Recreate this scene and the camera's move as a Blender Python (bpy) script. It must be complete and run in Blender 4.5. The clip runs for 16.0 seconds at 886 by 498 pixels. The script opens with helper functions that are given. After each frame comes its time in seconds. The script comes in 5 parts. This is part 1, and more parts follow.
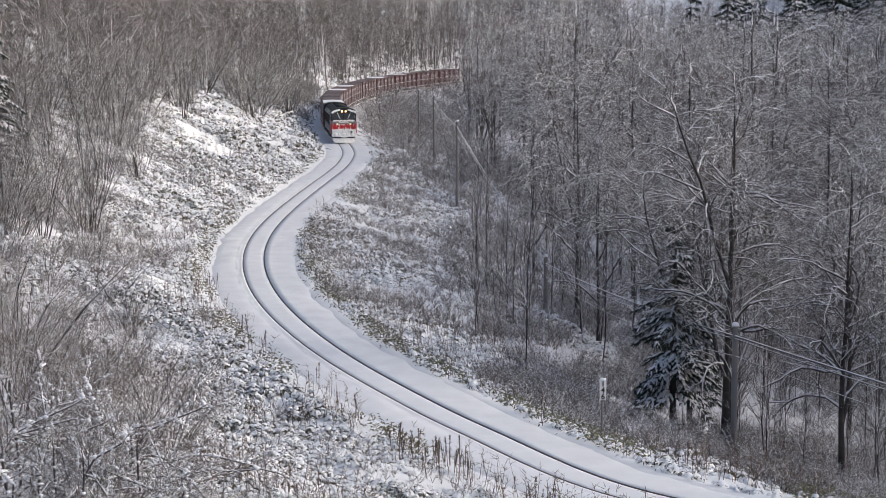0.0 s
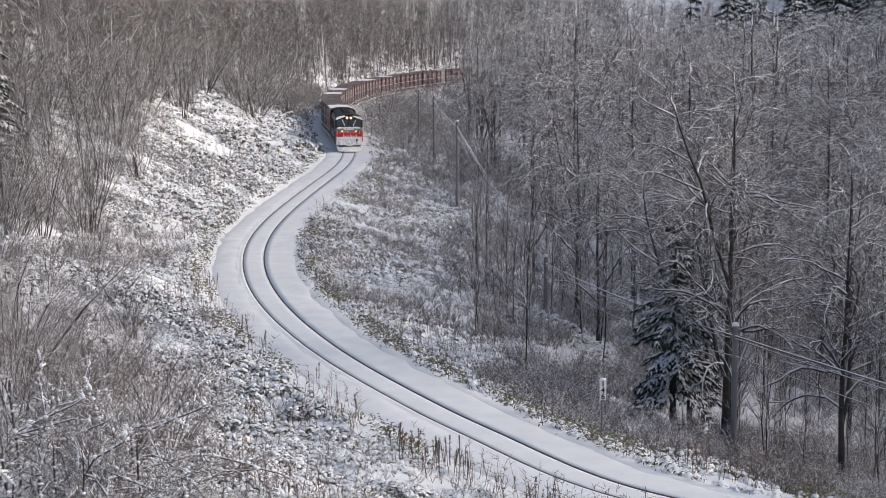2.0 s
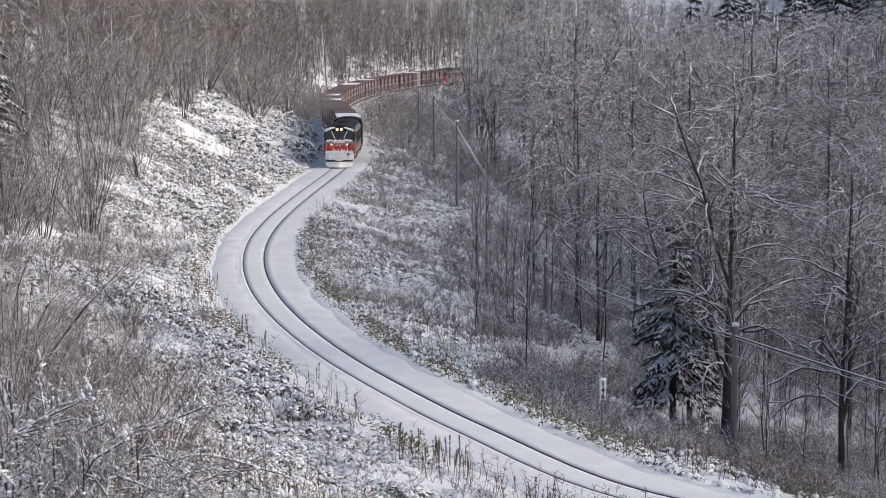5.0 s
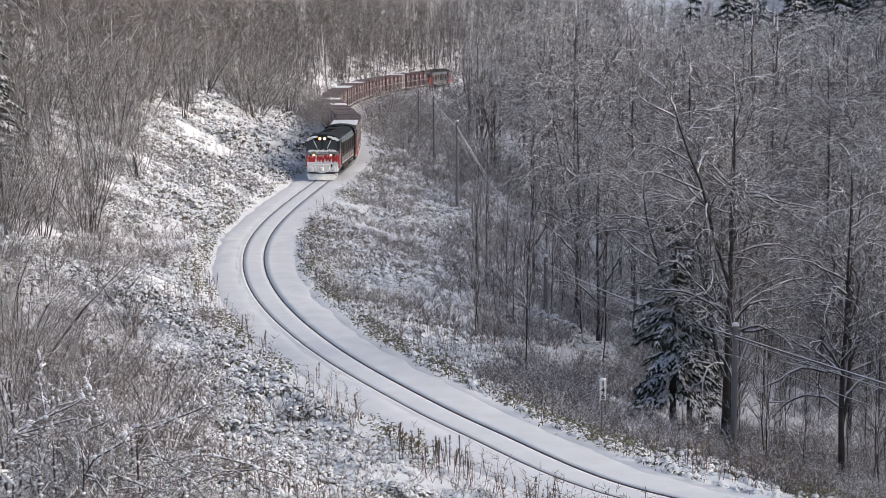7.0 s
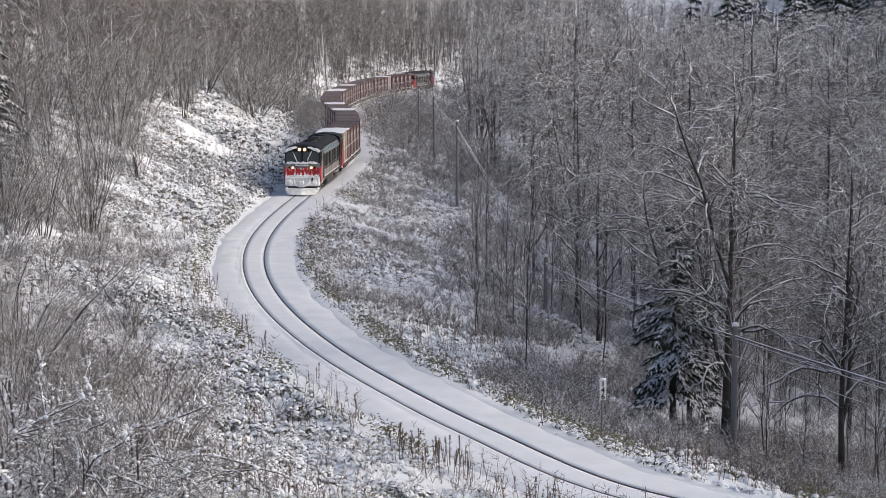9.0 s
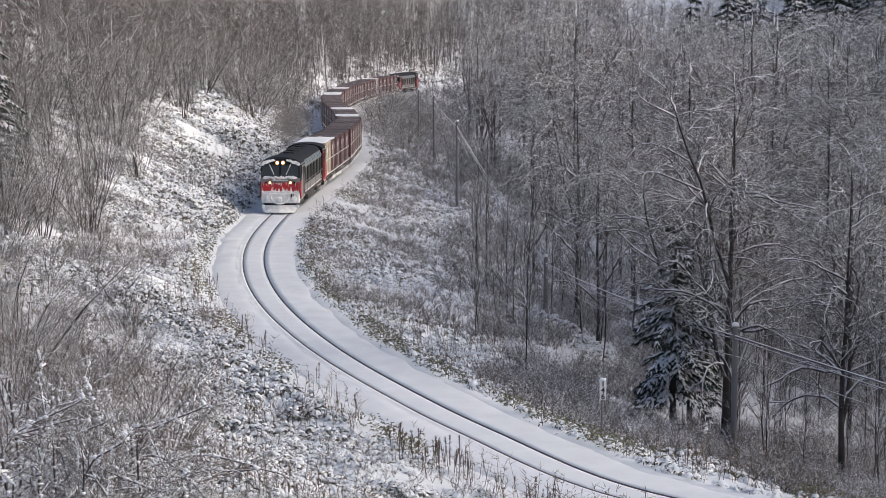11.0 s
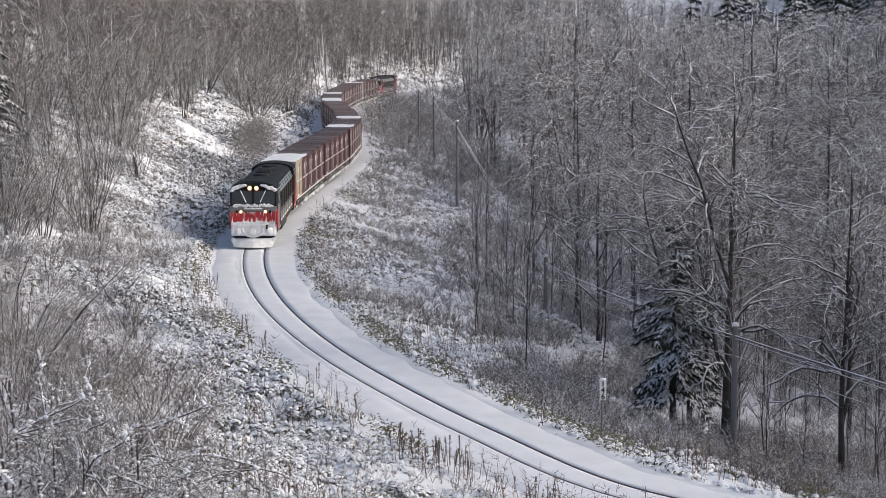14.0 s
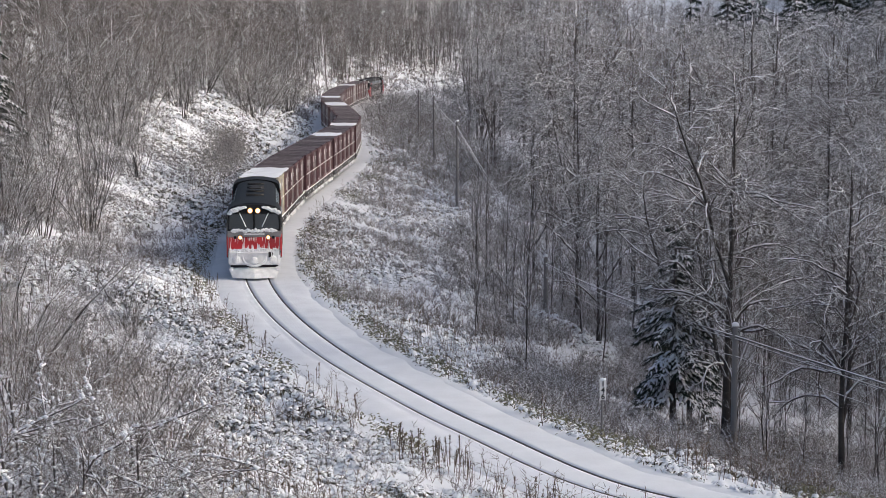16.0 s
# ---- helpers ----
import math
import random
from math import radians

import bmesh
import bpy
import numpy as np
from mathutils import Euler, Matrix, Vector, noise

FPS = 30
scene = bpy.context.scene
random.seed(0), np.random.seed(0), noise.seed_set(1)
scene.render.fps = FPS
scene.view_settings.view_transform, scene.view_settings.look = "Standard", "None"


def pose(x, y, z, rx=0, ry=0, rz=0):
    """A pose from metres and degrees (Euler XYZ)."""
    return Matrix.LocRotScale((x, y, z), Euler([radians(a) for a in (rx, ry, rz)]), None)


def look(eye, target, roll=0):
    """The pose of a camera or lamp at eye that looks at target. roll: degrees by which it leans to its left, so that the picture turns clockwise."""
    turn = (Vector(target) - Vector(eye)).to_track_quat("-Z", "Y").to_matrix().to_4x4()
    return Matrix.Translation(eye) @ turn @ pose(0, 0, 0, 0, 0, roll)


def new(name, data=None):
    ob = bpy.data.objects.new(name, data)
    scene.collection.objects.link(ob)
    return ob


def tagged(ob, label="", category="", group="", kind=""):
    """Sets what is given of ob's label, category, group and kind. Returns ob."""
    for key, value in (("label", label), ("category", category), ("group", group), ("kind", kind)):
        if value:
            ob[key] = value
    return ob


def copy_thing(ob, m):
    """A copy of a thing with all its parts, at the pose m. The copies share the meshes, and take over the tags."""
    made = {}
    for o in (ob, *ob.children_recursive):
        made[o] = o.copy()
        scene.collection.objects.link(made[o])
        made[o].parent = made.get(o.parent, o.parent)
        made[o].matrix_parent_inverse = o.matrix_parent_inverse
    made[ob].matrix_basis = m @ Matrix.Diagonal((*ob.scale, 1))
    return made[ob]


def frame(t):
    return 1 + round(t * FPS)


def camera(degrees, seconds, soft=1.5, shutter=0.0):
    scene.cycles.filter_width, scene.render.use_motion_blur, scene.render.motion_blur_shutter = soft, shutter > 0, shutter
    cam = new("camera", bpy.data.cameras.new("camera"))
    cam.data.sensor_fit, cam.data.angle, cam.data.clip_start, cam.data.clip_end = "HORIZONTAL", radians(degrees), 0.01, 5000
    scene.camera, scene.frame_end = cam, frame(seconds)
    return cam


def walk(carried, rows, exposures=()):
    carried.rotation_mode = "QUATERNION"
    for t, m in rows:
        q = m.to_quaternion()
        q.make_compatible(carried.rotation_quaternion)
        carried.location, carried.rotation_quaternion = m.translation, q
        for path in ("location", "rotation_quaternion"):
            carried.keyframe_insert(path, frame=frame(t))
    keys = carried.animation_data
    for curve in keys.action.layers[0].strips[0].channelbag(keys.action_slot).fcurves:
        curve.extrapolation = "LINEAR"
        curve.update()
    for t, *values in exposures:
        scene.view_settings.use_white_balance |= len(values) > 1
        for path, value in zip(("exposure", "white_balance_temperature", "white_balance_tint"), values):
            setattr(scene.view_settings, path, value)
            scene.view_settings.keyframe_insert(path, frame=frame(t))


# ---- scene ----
# The camera stands on the hillside, 12.7 m above the rails (rail top is z = 0)
EYE = (0.0, 0.0, 12.7)
cam = camera(25.25, 16.0, soft=0.6)
PITCH = 6.4875
walk(cam, [(0.0, pose(*EYE, 90 - PITCH, 0, 0)), (16.0, pose(*EYE, 90 - PITCH, 0, 0))],
     exposures=[(0.0, 0.44, 6230, 9), (16.0, 0.44, 6230, 9)])

# ---- light: low winter sun from the right through thin cloud ----
SUN_EL, SUN_AZ = radians(20), radians(96)     # azimuth clockwise from +y
world = bpy.data.worlds.new("winter_sky")
scene.world = world
world.use_nodes = True
wn = world.node_tree
sky = wn.nodes.new("ShaderNodeTexSky")
sky.sky_type, sky.sun_disc = "NISHITA", False
sky.sun_elevation, sky.sun_rotation = SUN_EL, SUN_AZ
sky.air_density, sky.dust_density, sky.ozone_density = 0.75, 7.0, 0.5
wn.links.new(sky.outputs[0], wn.nodes["Background"].inputs[0])
wn.nodes["Background"].inputs[1].default_value = 0.15
sun_data = bpy.data.lights.new("sun", "SUN")
sun_data.energy, sun_data.angle, sun_data.color = 0.64, radians(0.8), (1.0, 0.97, 0.92)
sun = new("sun", sun_data)
to_sun = Vector((math.sin(SUN_AZ) * math.cos(SUN_EL), math.cos(SUN_AZ) * math.cos(SUN_EL), math.sin(SUN_EL)))
sun.matrix_world = look(to_sun * 300, (0, 0, 0))


# ---- materials ----
def material(name, color, rough=0.8, metal=0.0, vary=0.25, scale=3.0, fine=40.0, bump=0.2, emit=None,
             snow=None, other=None, coat=0.0, island=0.0, spec=0.5, each=0.0, flock=0.0):
    """Two scales of variation, fine relief; snow = (threshold, softness) lays snow on faces that look up; flock: the share of twigs that carry snow."""
    m = bpy.data.materials.new(name)
    m.use_nodes = True
    t = m.node_tree
    n, l = t.nodes, t.links
    b = n["Principled BSDF"]
    b.inputs["Roughness"].default_value, b.inputs["Metallic"].default_value = rough, metal
    b.inputs["Specular IOR Level"].default_value = spec
    b.inputs["Coat Weight"].default_value = coat
    tc = n.new("ShaderNodeTexCoord")
    big, small = n.new("ShaderNodeTexNoise"), n.new("ShaderNodeTexNoise")
    big.inputs["Scale"].default_value, small.inputs["Scale"].default_value = scale, fine
    big.inputs["Detail"].default_value = 4
    for x in (big, small):
        l.new(tc.outputs["Object"], x.inputs["Vector"])
    ramp = n.new("ShaderNodeMapRange")
    ramp.inputs[1].default_value, ramp.inputs[2].default_value = 0.3, 0.7
    ramp.inputs[3].default_value, ramp.inputs[4].default_value = 1 - vary, 1 + vary
    l.new(big.outputs[0], ramp.inputs[0])
    fr = n.new("ShaderNodeMapRange")
    fr.inputs[3].default_value, fr.inputs[4].default_value = 1 - vary * 0.6, 1 + vary * 0.6
    l.new(small.outputs[0], fr.inputs[0])
    mul = n.new("ShaderNodeMath")
    mul.operation = "MULTIPLY"
    l.new(ramp.outputs[0], mul.inputs[0])
    l.new(fr.outputs[0], mul.inputs[1])
    value = mul
    if island:
        g = n.new("ShaderNodeNewGeometry")
        ir = n.new("ShaderNodeMapRange")
        ir.inputs[3].default_value, ir.inputs[4].default_value = 1 - island, 1 + island
        l.new(g.outputs["Random Per Island"], ir.inputs[0])
        v2 = n.new("ShaderNodeMath")
        v2.operation = "MULTIPLY"
        l.new(value.outputs[0], v2.inputs[0])
        l.new(ir.outputs[0], v2.inputs[1])
        value = v2
    if each:
        oi = n.new("ShaderNodeObjectInfo")
        orr = n.new("ShaderNodeMapRange")
        orr.inputs[3].default_value, orr.inputs[4].default_value = 1 - each, 1 + each
        l.new(oi.outputs["Random"], orr.inputs[0])
        v3 = n.new("ShaderNodeMath")
        v3.operation = "MULTIPLY"
        l.new(value.outputs[0], v3.inputs[0])
        l.new(orr.outputs[0], v3.inputs[1])
        value = v3
    base = n.new("ShaderNodeMix")
    base.data_type = "RGBA"
    base.inputs[6].default_value = (*color, 1)
    base.inputs[7].default_value = (*(other or color), 1)
    l.new(big.outputs[0], base.inputs[0])
    sc = n.new("ShaderNodeVectorMath")
    sc.operation = "SCALE"
    l.new(base.outputs[2], sc.inputs[0])
    l.new(value.outputs[0], sc.inputs["Scale"])
    col = sc.outputs[0]
    if snow:
        g = n.new("ShaderNodeNewGeometry")
        sep = n.new("ShaderNodeSeparateXYZ")
        l.new(g.outputs["Normal"], sep.inputs[0])
        nz = n.new("ShaderNodeTexNoise")
        nz.inputs["Scale"].default_value = 2.3
        nz.inputs["Detail"].default_value = 3
        l.new(g.outputs["Position"], nz.inputs["Vector"])
        ad = n.new("ShaderNodeMath")
        ad.operation = "MULTIPLY_ADD"
        l.new(nz.outputs[0], ad.inputs[0])
        ad.inputs[1].default_value = 0.9
        l.new(sep.outputs["Z"], ad.inputs[2])
        mr = n.new("ShaderNodeMapRange")
        mr.inputs[1].default_value, mr.inputs[2].default_value = snow[0] + 0.45, snow[0] + 0.45 + snow[1]
        l.new(ad.outputs[0], mr.inputs[0])
        mx = n.new("ShaderNodeMix")
        mx.data_type = "RGBA"
        l.new(mr.outputs[0], mx.inputs[0])
        l.new(col, mx.inputs[6])
        mx.inputs[7].default_value = (0.87, 0.88, 0.9, 1)
        col = mx.outputs[2]
    if flock:
        g = n.new("ShaderNodeNewGeometry")
        wh = n.new("ShaderNodeMath")
        wh.operation = "FRACT"
        up = n.new("ShaderNodeMath")
        up.operation = "MULTIPLY"
        up.inputs[1].default_value = 7.31
        l.new(g.outputs["Random Per Island"], up.inputs[0])
        l.new(up.outputs[0], wh.inputs[0])
        st = n.new("ShaderNodeMath")
        st.operation = "LESS_THAN"
        st.inputs[1].default_value = flock
        l.new(wh.outputs[0], st.inputs[0])
        fx = n.new("ShaderNodeMix")
        fx.data_type = "RGBA"
        l.new(st.outputs[0], fx.inputs[0])
        l.new(col, fx.inputs[6])
        fx.inputs[7].default_value = (0.8, 0.81, 0.84, 1)
        col = fx.outputs[2]
    l.new(col, b.inputs["Base Color"])
    if bump:
        bp = n.new("ShaderNodeBump")
        bp.inputs["Strength"].default_value = bump
        bp.inputs["Distance"].default_value = 0.02
        l.new(small.outputs[0], bp.inputs["Height"])
        l.new(bp.outputs[0], b.inputs["Normal"])
    if emit:
        b.inputs["Emission Color"].default_value = (*emit[0], 1)
        b.inputs["Emission Strength"].default_value = emit[1]
    return m


SNOW = material("snow", (0.84, 0.86, 0.9), 0.75, vary=0.05, scale=0.6, fine=9, bump=0.5, spec=0.2)
SNOW_BED = material("trodden_snow", (0.84, 0.86, 0.9), 0.7, vary=0.05, scale=0.9, fine=14, bump=0.35, spec=0.2)
SNOW_PACK = material("packed_snow", (0.88, 0.88, 0.88), 0.8, vary=0.12, scale=3, fine=30, bump=0.8, spec=0.2)
SNOW_PAD = material("snow_pad", (0.84, 0.86, 0.9), 0.75, vary=0.04, scale=2, fine=20, bump=0.3, island=0.05, spec=0.2)
BARK = material("bark", (0.085, 0.076, 0.073), 0.95, vary=0.35, scale=1.5, fine=25, bump=0.6, snow=(0.5, 0.1), spec=0.1)
TRUNK = material("trunk_bark", (0.055, 0.05, 0.048), 0.95, vary=0.5, scale=1.2, fine=18, bump=0.9, snow=(0.62, 0.2), spec=0.1)
TWIG = material("twig", (0.14, 0.128, 0.125), 0.95, vary=0.25, scale=1, fine=12, bump=0, island=0.4, spec=0.1, flock=0.21)
PALE_TWIG = material("pale_twig", (0.19, 0.172, 0.166), 0.95, vary=0.25, scale=0.6, fine=8, bump=0, island=0.45, spec=0.1, flock=0.3)
RED_TWIG = material("reddish_twig", (0.2, 0.18, 0.173), 0.95, vary=0.25, scale=0.6, fine=8, bump=0, island=0.45, spec=0.1, flock=0.24)
BRUSH = material("brown_twig", (0.175, 0.165, 0.162), 0.95, vary=0.25, scale=0.25, fine=6, bump=0, island=0.45, spec=0.1, flock=0.2)
FAR_TWIG = material("far_twig", (0.14, 0.128, 0.126), 0.95, vary=0.3, scale=0.08, fine=4, bump=0, island=0.45, spec=0.1, flock=0.12)
LEAF = material("bamboo_grass_leaf", (0.075, 0.075, 0.05), 0.6, vary=0.3, scale=0.5, fine=5, bump=0, island=0.5, other=(0.1, 0.085, 0.055), spec=0.3)
GREEN_LEAF = material("green_leaf", (0.165, 0.16, 0.09), 0.55, vary=0.3, scale=0.7, fine=5, bump=0, island=0.4, other=(0.16, 0.15, 0.085), spec=0.3, snow=(0.95, 0.2))
STALK = material("dry_stalk", (0.13, 0.1, 0.075), 0.9, vary=0.3, scale=1, fine=6, bump=0, island=0.4, spec=0.1)
NEEDLE = material("spruce_needle", (0.022, 0.032, 0.024), 0.8, vary=0.3, scale=2, fine=20, bump=0, island=0.4, spec=0.2)
RAIL = material("rail_steel", (0.09, 0.08, 0.078), 0.55, 0.4, vary=0.2, scale=2, fine=30, bump=0.1)
CONCRETE = material("pole_concrete", (0.19, 0.185, 0.185), 0.9, vary=0.2, scale=2, fine=30, bump=0.3)
CABLE = material("cable_sheath", (0.04, 0.04, 0.045), 0.7, vary=0.2, scale=2, fine=10, bump=0, snow=(0.05, 0.3))
RED = material("red_paint", (0.5, 0.018, 0.024), 0.4, vary=0.18, scale=1.5, fine=25, bump=0.05, coat=0.2)
GREY = material("grey_paint", (0.24, 0.23, 0.235), 0.5, vary=0.2, scale=1.2, fine=22, bump=0.05)
DARK = material("dark_grey_paint", (0.012, 0.012, 0.013), 0.6, vary=0.3, scale=1.2, fine=22, bump=0.08, spec=0.2)
SHOULDER = material("blue_grey_panel", (0.17, 0.22, 0.25), 0.35, vary=0.2, scale=1.5, fine=22, bump=0.05)
BLACK = material("underframe_black", (0.02, 0.019, 0.019), 0.8, vary=0.4, scale=2, fine=25, bump=0.3)
GRIME = material("snow_caked_steel", (0.05, 0.045, 0.045), 0.85, vary=0.4, scale=2, fine=20, bump=0.6, snow=(0.1, 0.35))
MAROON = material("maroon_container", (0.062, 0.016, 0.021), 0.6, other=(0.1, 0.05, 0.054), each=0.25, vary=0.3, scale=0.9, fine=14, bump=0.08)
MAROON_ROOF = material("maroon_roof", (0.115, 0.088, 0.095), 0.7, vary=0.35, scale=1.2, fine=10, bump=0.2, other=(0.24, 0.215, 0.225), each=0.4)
CREAM = material("cream_container", (0.45, 0.4, 0.31), 0.6, vary=0.15, scale=1, fine=14, bump=0.08)
PALE = material("pale_container", (0.4, 0.38, 0.38), 0.6, vary=0.15, scale=1, fine=14, bump=0.08)
SMOKE = material("soot_smoke", (0.3, 0.285, 0.28), 1.0, vary=0.2, scale=0.5, fine=3, bump=0, spec=0.0)
WHITE = material("white_paint", (0.75, 0.74, 0.72), 0.6, vary=0.1, scale=2, fine=30, bump=0.05)
INK = material("black_paint", (0.02, 0.02, 0.02), 0.6, vary=0.1, scale=2, fine=30, bump=0)
GLASS = material("cab_glass", (0.05, 0.052, 0.055), 0.1, vary=0.1, scale=2, fine=20, bump=0, coat=0.5)
LAMP = material("headlamp", (0.6, 0.5, 0.3), 0.3, vary=0, bump=0, emit=((1.0, 0.72, 0.42), 2.6))
# Orange emission that stands in for the halo round lit headlamps
AMBER = material("lit_reflector", (0.5, 0.25, 0.08), 0.3, vary=0, bump=0, emit=((1.0, 0.4, 0.1), 0.75))


# ---- mesh helpers ----
def mesh_of(name, v, f, mat, smooth=False):
    """A mesh from arrays of points and of triangles or quads."""
    v, f = np.asarray(v, np.float32), np.asarray(f, np.int32)
    me = bpy.data.meshes.new(name)
    k = f.shape[1]
    me.vertices.add(len(v))
    me.vertices.foreach_set("co", v.ravel())
    me.loops.add(f.size)
    me.loops.foreach_set("vertex_index", f.ravel())
    me.polygons.add(len(f))
    me.polygons.foreach_set("loop_start", np.arange(0, f.size, k, dtype=np.int32))
    me.update(calc_edges=True)
    me.validate()
    if smooth:
        me.polygons.foreach_set("use_smooth", np.ones(len(f), bool))
    me.materials.append(mat)
    return me


def part(name, bm, mat, parent, label=""):
    """Links a bmesh as one mesh under a thing or a part."""
    me = bpy.data.meshes.new(name)
    bm.normal_update()
    bm.to_mesh(me)
    bm.free()
    me.materials.append(mat)
    ob = new(name, me)
    ob.parent = parent
    return tagged(ob, label)


def box(sx, sy, sz, x=0, y=0, z=0, bevel=0.0, bm=None, rot=None):
    """A box of that size round (x, y, z), its edges rounded."""
    out = bm or bmesh.new()
    m = Matrix.Translation((x, y, z)) @ (rot or Matrix()) @ Matrix.Diagonal((sx, sy, sz, 1))
    made = bmesh.ops.create_cube(out, size=1, matrix=m)["verts"]
    if bevel:
        edges = list({e for v in made for e in v.link_edges})
        bmesh.ops.bevel(out, geom=edges, offset=bevel, segments=2, affect="EDGES", profile=0.5)
    return out


def rod(p0, p1, r, sides=8, r2=None, bm=None):
    out = bm or bmesh.new()
    a, b = Vector(p0), Vector(p1)
    m = Matrix.Translation((a + b) / 2) @ (b - a).to_track_quat("Z", "Y").to_matrix().to_4x4()
    bmesh.ops.create_cone(out, cap_ends=True, segments=sides, radius1=r, radius2=r if r2 is None else r2, depth=(b - a).length, matrix=m)
    return out


def prism(profile, y0, y1, bm=None, closed=True):
    """Extrudes a closed profile of (x, z) from y0 to y1."""
    out = bm or bmesh.new()
    a = [out.verts.new((x, y0, z)) for x, z in profile]
    b = [out.verts.new((x, y1, z)) for x, z in profile]
    n = len(profile)
    for i in range(n):
        out.faces.new((a[i], a[(i + 1) % n], b[(i + 1) % n], b[i]))
    out.faces.new(b)
    out.faces.new(a[::-1])
    bmesh.ops.recalc_face_normals(out, faces=out.faces)
    return out


def sweep(points, r, k=6, d=None):
    """One welded tube along a row of points."""
    p = np.asarray(points, float)
    t = np.gradient(p, axis=0)
    t /= np.linalg.norm(t, axis=1, keepdims=True)
    ref = np.array([0.0, 1.0, 0.05]) if d is None else d
    a = np.cross(t, ref)
    a /= np.linalg.norm(a, axis=1, keepdims=True)
    b = np.cross(a, t)
    w = np.arange(k) * 2 * np.pi / k
    v = (p[:, None] + r * (np.cos(w)[None, :, None] * a[:, None] + np.sin(w)[None, :, None] * b[:, None])).reshape(-1, 3)
    i, j = np.meshgrid(np.arange(len(p) - 1), np.arange(k), indexing="ij")
    j2 = (j + 1) % k
    return v, np.stack([i * k + j, i * k + j2, (i + 1) * k + j2, (i + 1) * k + j], -1).reshape(-1, 4)


def empty(name, label, category, group="", kind=""):
    return tagged(new(name), label, category, group, kind)


# ---- value noise ----
def vnoise(x, y, seed=0):
    x, y = np.asarray(x, float), np.asarray(y, float)
    ix, iy = np.floor(x).astype(np.int64), np.floor(y).astype(np.int64)
    fx, fy = x - ix, y - iy
    fx, fy = fx * fx * (3 - 2 * fx), fy * fy * (3 - 2 * fy)

    def h(a, b):
        k = (a * 374761393 + b * 668265263 + seed * 974634777) & 0xFFFFFFFF
        k = ((k ^ (k >> 13)) * 1274126177) & 0xFFFFFFFF
        return ((k ^ (k >> 16)) & 0xFFFF) / 65535.0
    top = h(ix, iy) * (1 - fx) + h(ix + 1, iy) * fx
    low = h(ix, iy + 1) * (1 - fx) + h(ix + 1, iy + 1) * fx
    return top * (1 - fy) + low * fy - 0.5


def smooth(a, b, v):
    t = np.clip((np.asarray(v, float) - a) / (b - a), 0, 1)
    return t * t * (3 - 2 * t)


# ---- the railway's line: an S of two bends ----
LINE = [(72, 22), (48, 29.5), (30, 37), (17.5, 44), (10.3, 48.5), (4.83, 53), (1.1, 61), (-0.56, 65), (-3.76, 74), (-6.3, 83), (-8.26, 92),
        (-9.66, 101), (-10.56, 110), (-10.99, 119), (-11.04, 128), (-10.84, 137), (-10.52, 146), (-10.15, 155), (-9.74, 164),
        (-9.36, 173), (-9.14, 182), (-9.2, 191), (-9.61, 200), (-10.95, 215), (-12.58, 230), (-13.89, 245), (-14.61, 260),
        (-14.8, 275), (-14.65, 290), (-14.2, 305), (-13.35, 320), (-12.0, 335), (-10.1, 350), (-7.65, 365), (-4.75, 380),
        (-1.4, 395), (2.6, 410), (8.5, 425), (18, 441), (32, 457), (52, 470), (80, 480), (115, 486)]


def spline(points, step=0.5):
    p = np.array(points, float)
    p = np.vstack([2 * p[0] - p[1], p, 2 * p[-1] - p[-2]])
    out = []
    for i in range(1, len(p) - 2):
        t = np.linspace(0, 1, 24, endpoint=False)[:, None]
        a, b, c, d = p[i - 1:i + 3]
        out.append(0.5 * (2 * b + (c - a) * t + (2 * a - 5 * b + 4 * c - d) * t * t + (3 * b - a - 3 * c + d) * t ** 3))
    q = np.vstack(out)
    s = np.r_[0, np.cumsum(np.hypot(*np.diff(q, axis=0).T))]
    n = int(s[-1] / step)
    u = np.linspace(0, s[-1], n)
    r = np.stack([np.interp(u, s, q[:, 0]), np.interp(u, s, q[:, 1])], 1)
    for _ in range(14):
        r[1:-1] = (r[:-2] + 2 * r[1:-1] + r[2:]) / 4
    s = np.r_[0, np.cumsum(np.hypot(*np.diff(r, axis=0).T))]
    return r, s


PATH, PATH_S = spline(LINE)
TAN = np.gradient(PATH, axis=0)
TAN /= np.hypot(TAN[:, 0], TAN[:, 1])[:, None]
S_FRONT = float(np.interp(211.3, PATH[:, 1], PATH_S))     # the leading engine's nose at 0 s


def on_line(s):
    return np.array([np.interp(s, PATH_S, PATH[:, 0]), np.interp(s, PATH_S, PATH[:, 1])])


def aside(x, y):
    """Signed distance from the line: positive uphill, on the inner side of the near bend's outside."""
    x, y = np.atleast_1d(x).astype(float), np.atleast_1d(y).astype(float)
    out = np.empty(len(x))
    for i in range(0, len(x), 20000):
        dx = x[i:i + 20000, None] - PATH[None, ::2, 0]
        dy = y[i:i + 20000, None] - PATH[None, ::2, 1]
        k = np.argmin(dx * dx + dy * dy, 1)
        j = np.arange(len(k))
        t = TAN[::2][k]
        side = t[:, 0] * dy[j, k] - t[:, 1] * dx[j, k]
        dist = np.hypot(dx[j, k], dy[j, k])
        out[i:i + 20000] = np.where(side > 0, dist, -dist)
    return out


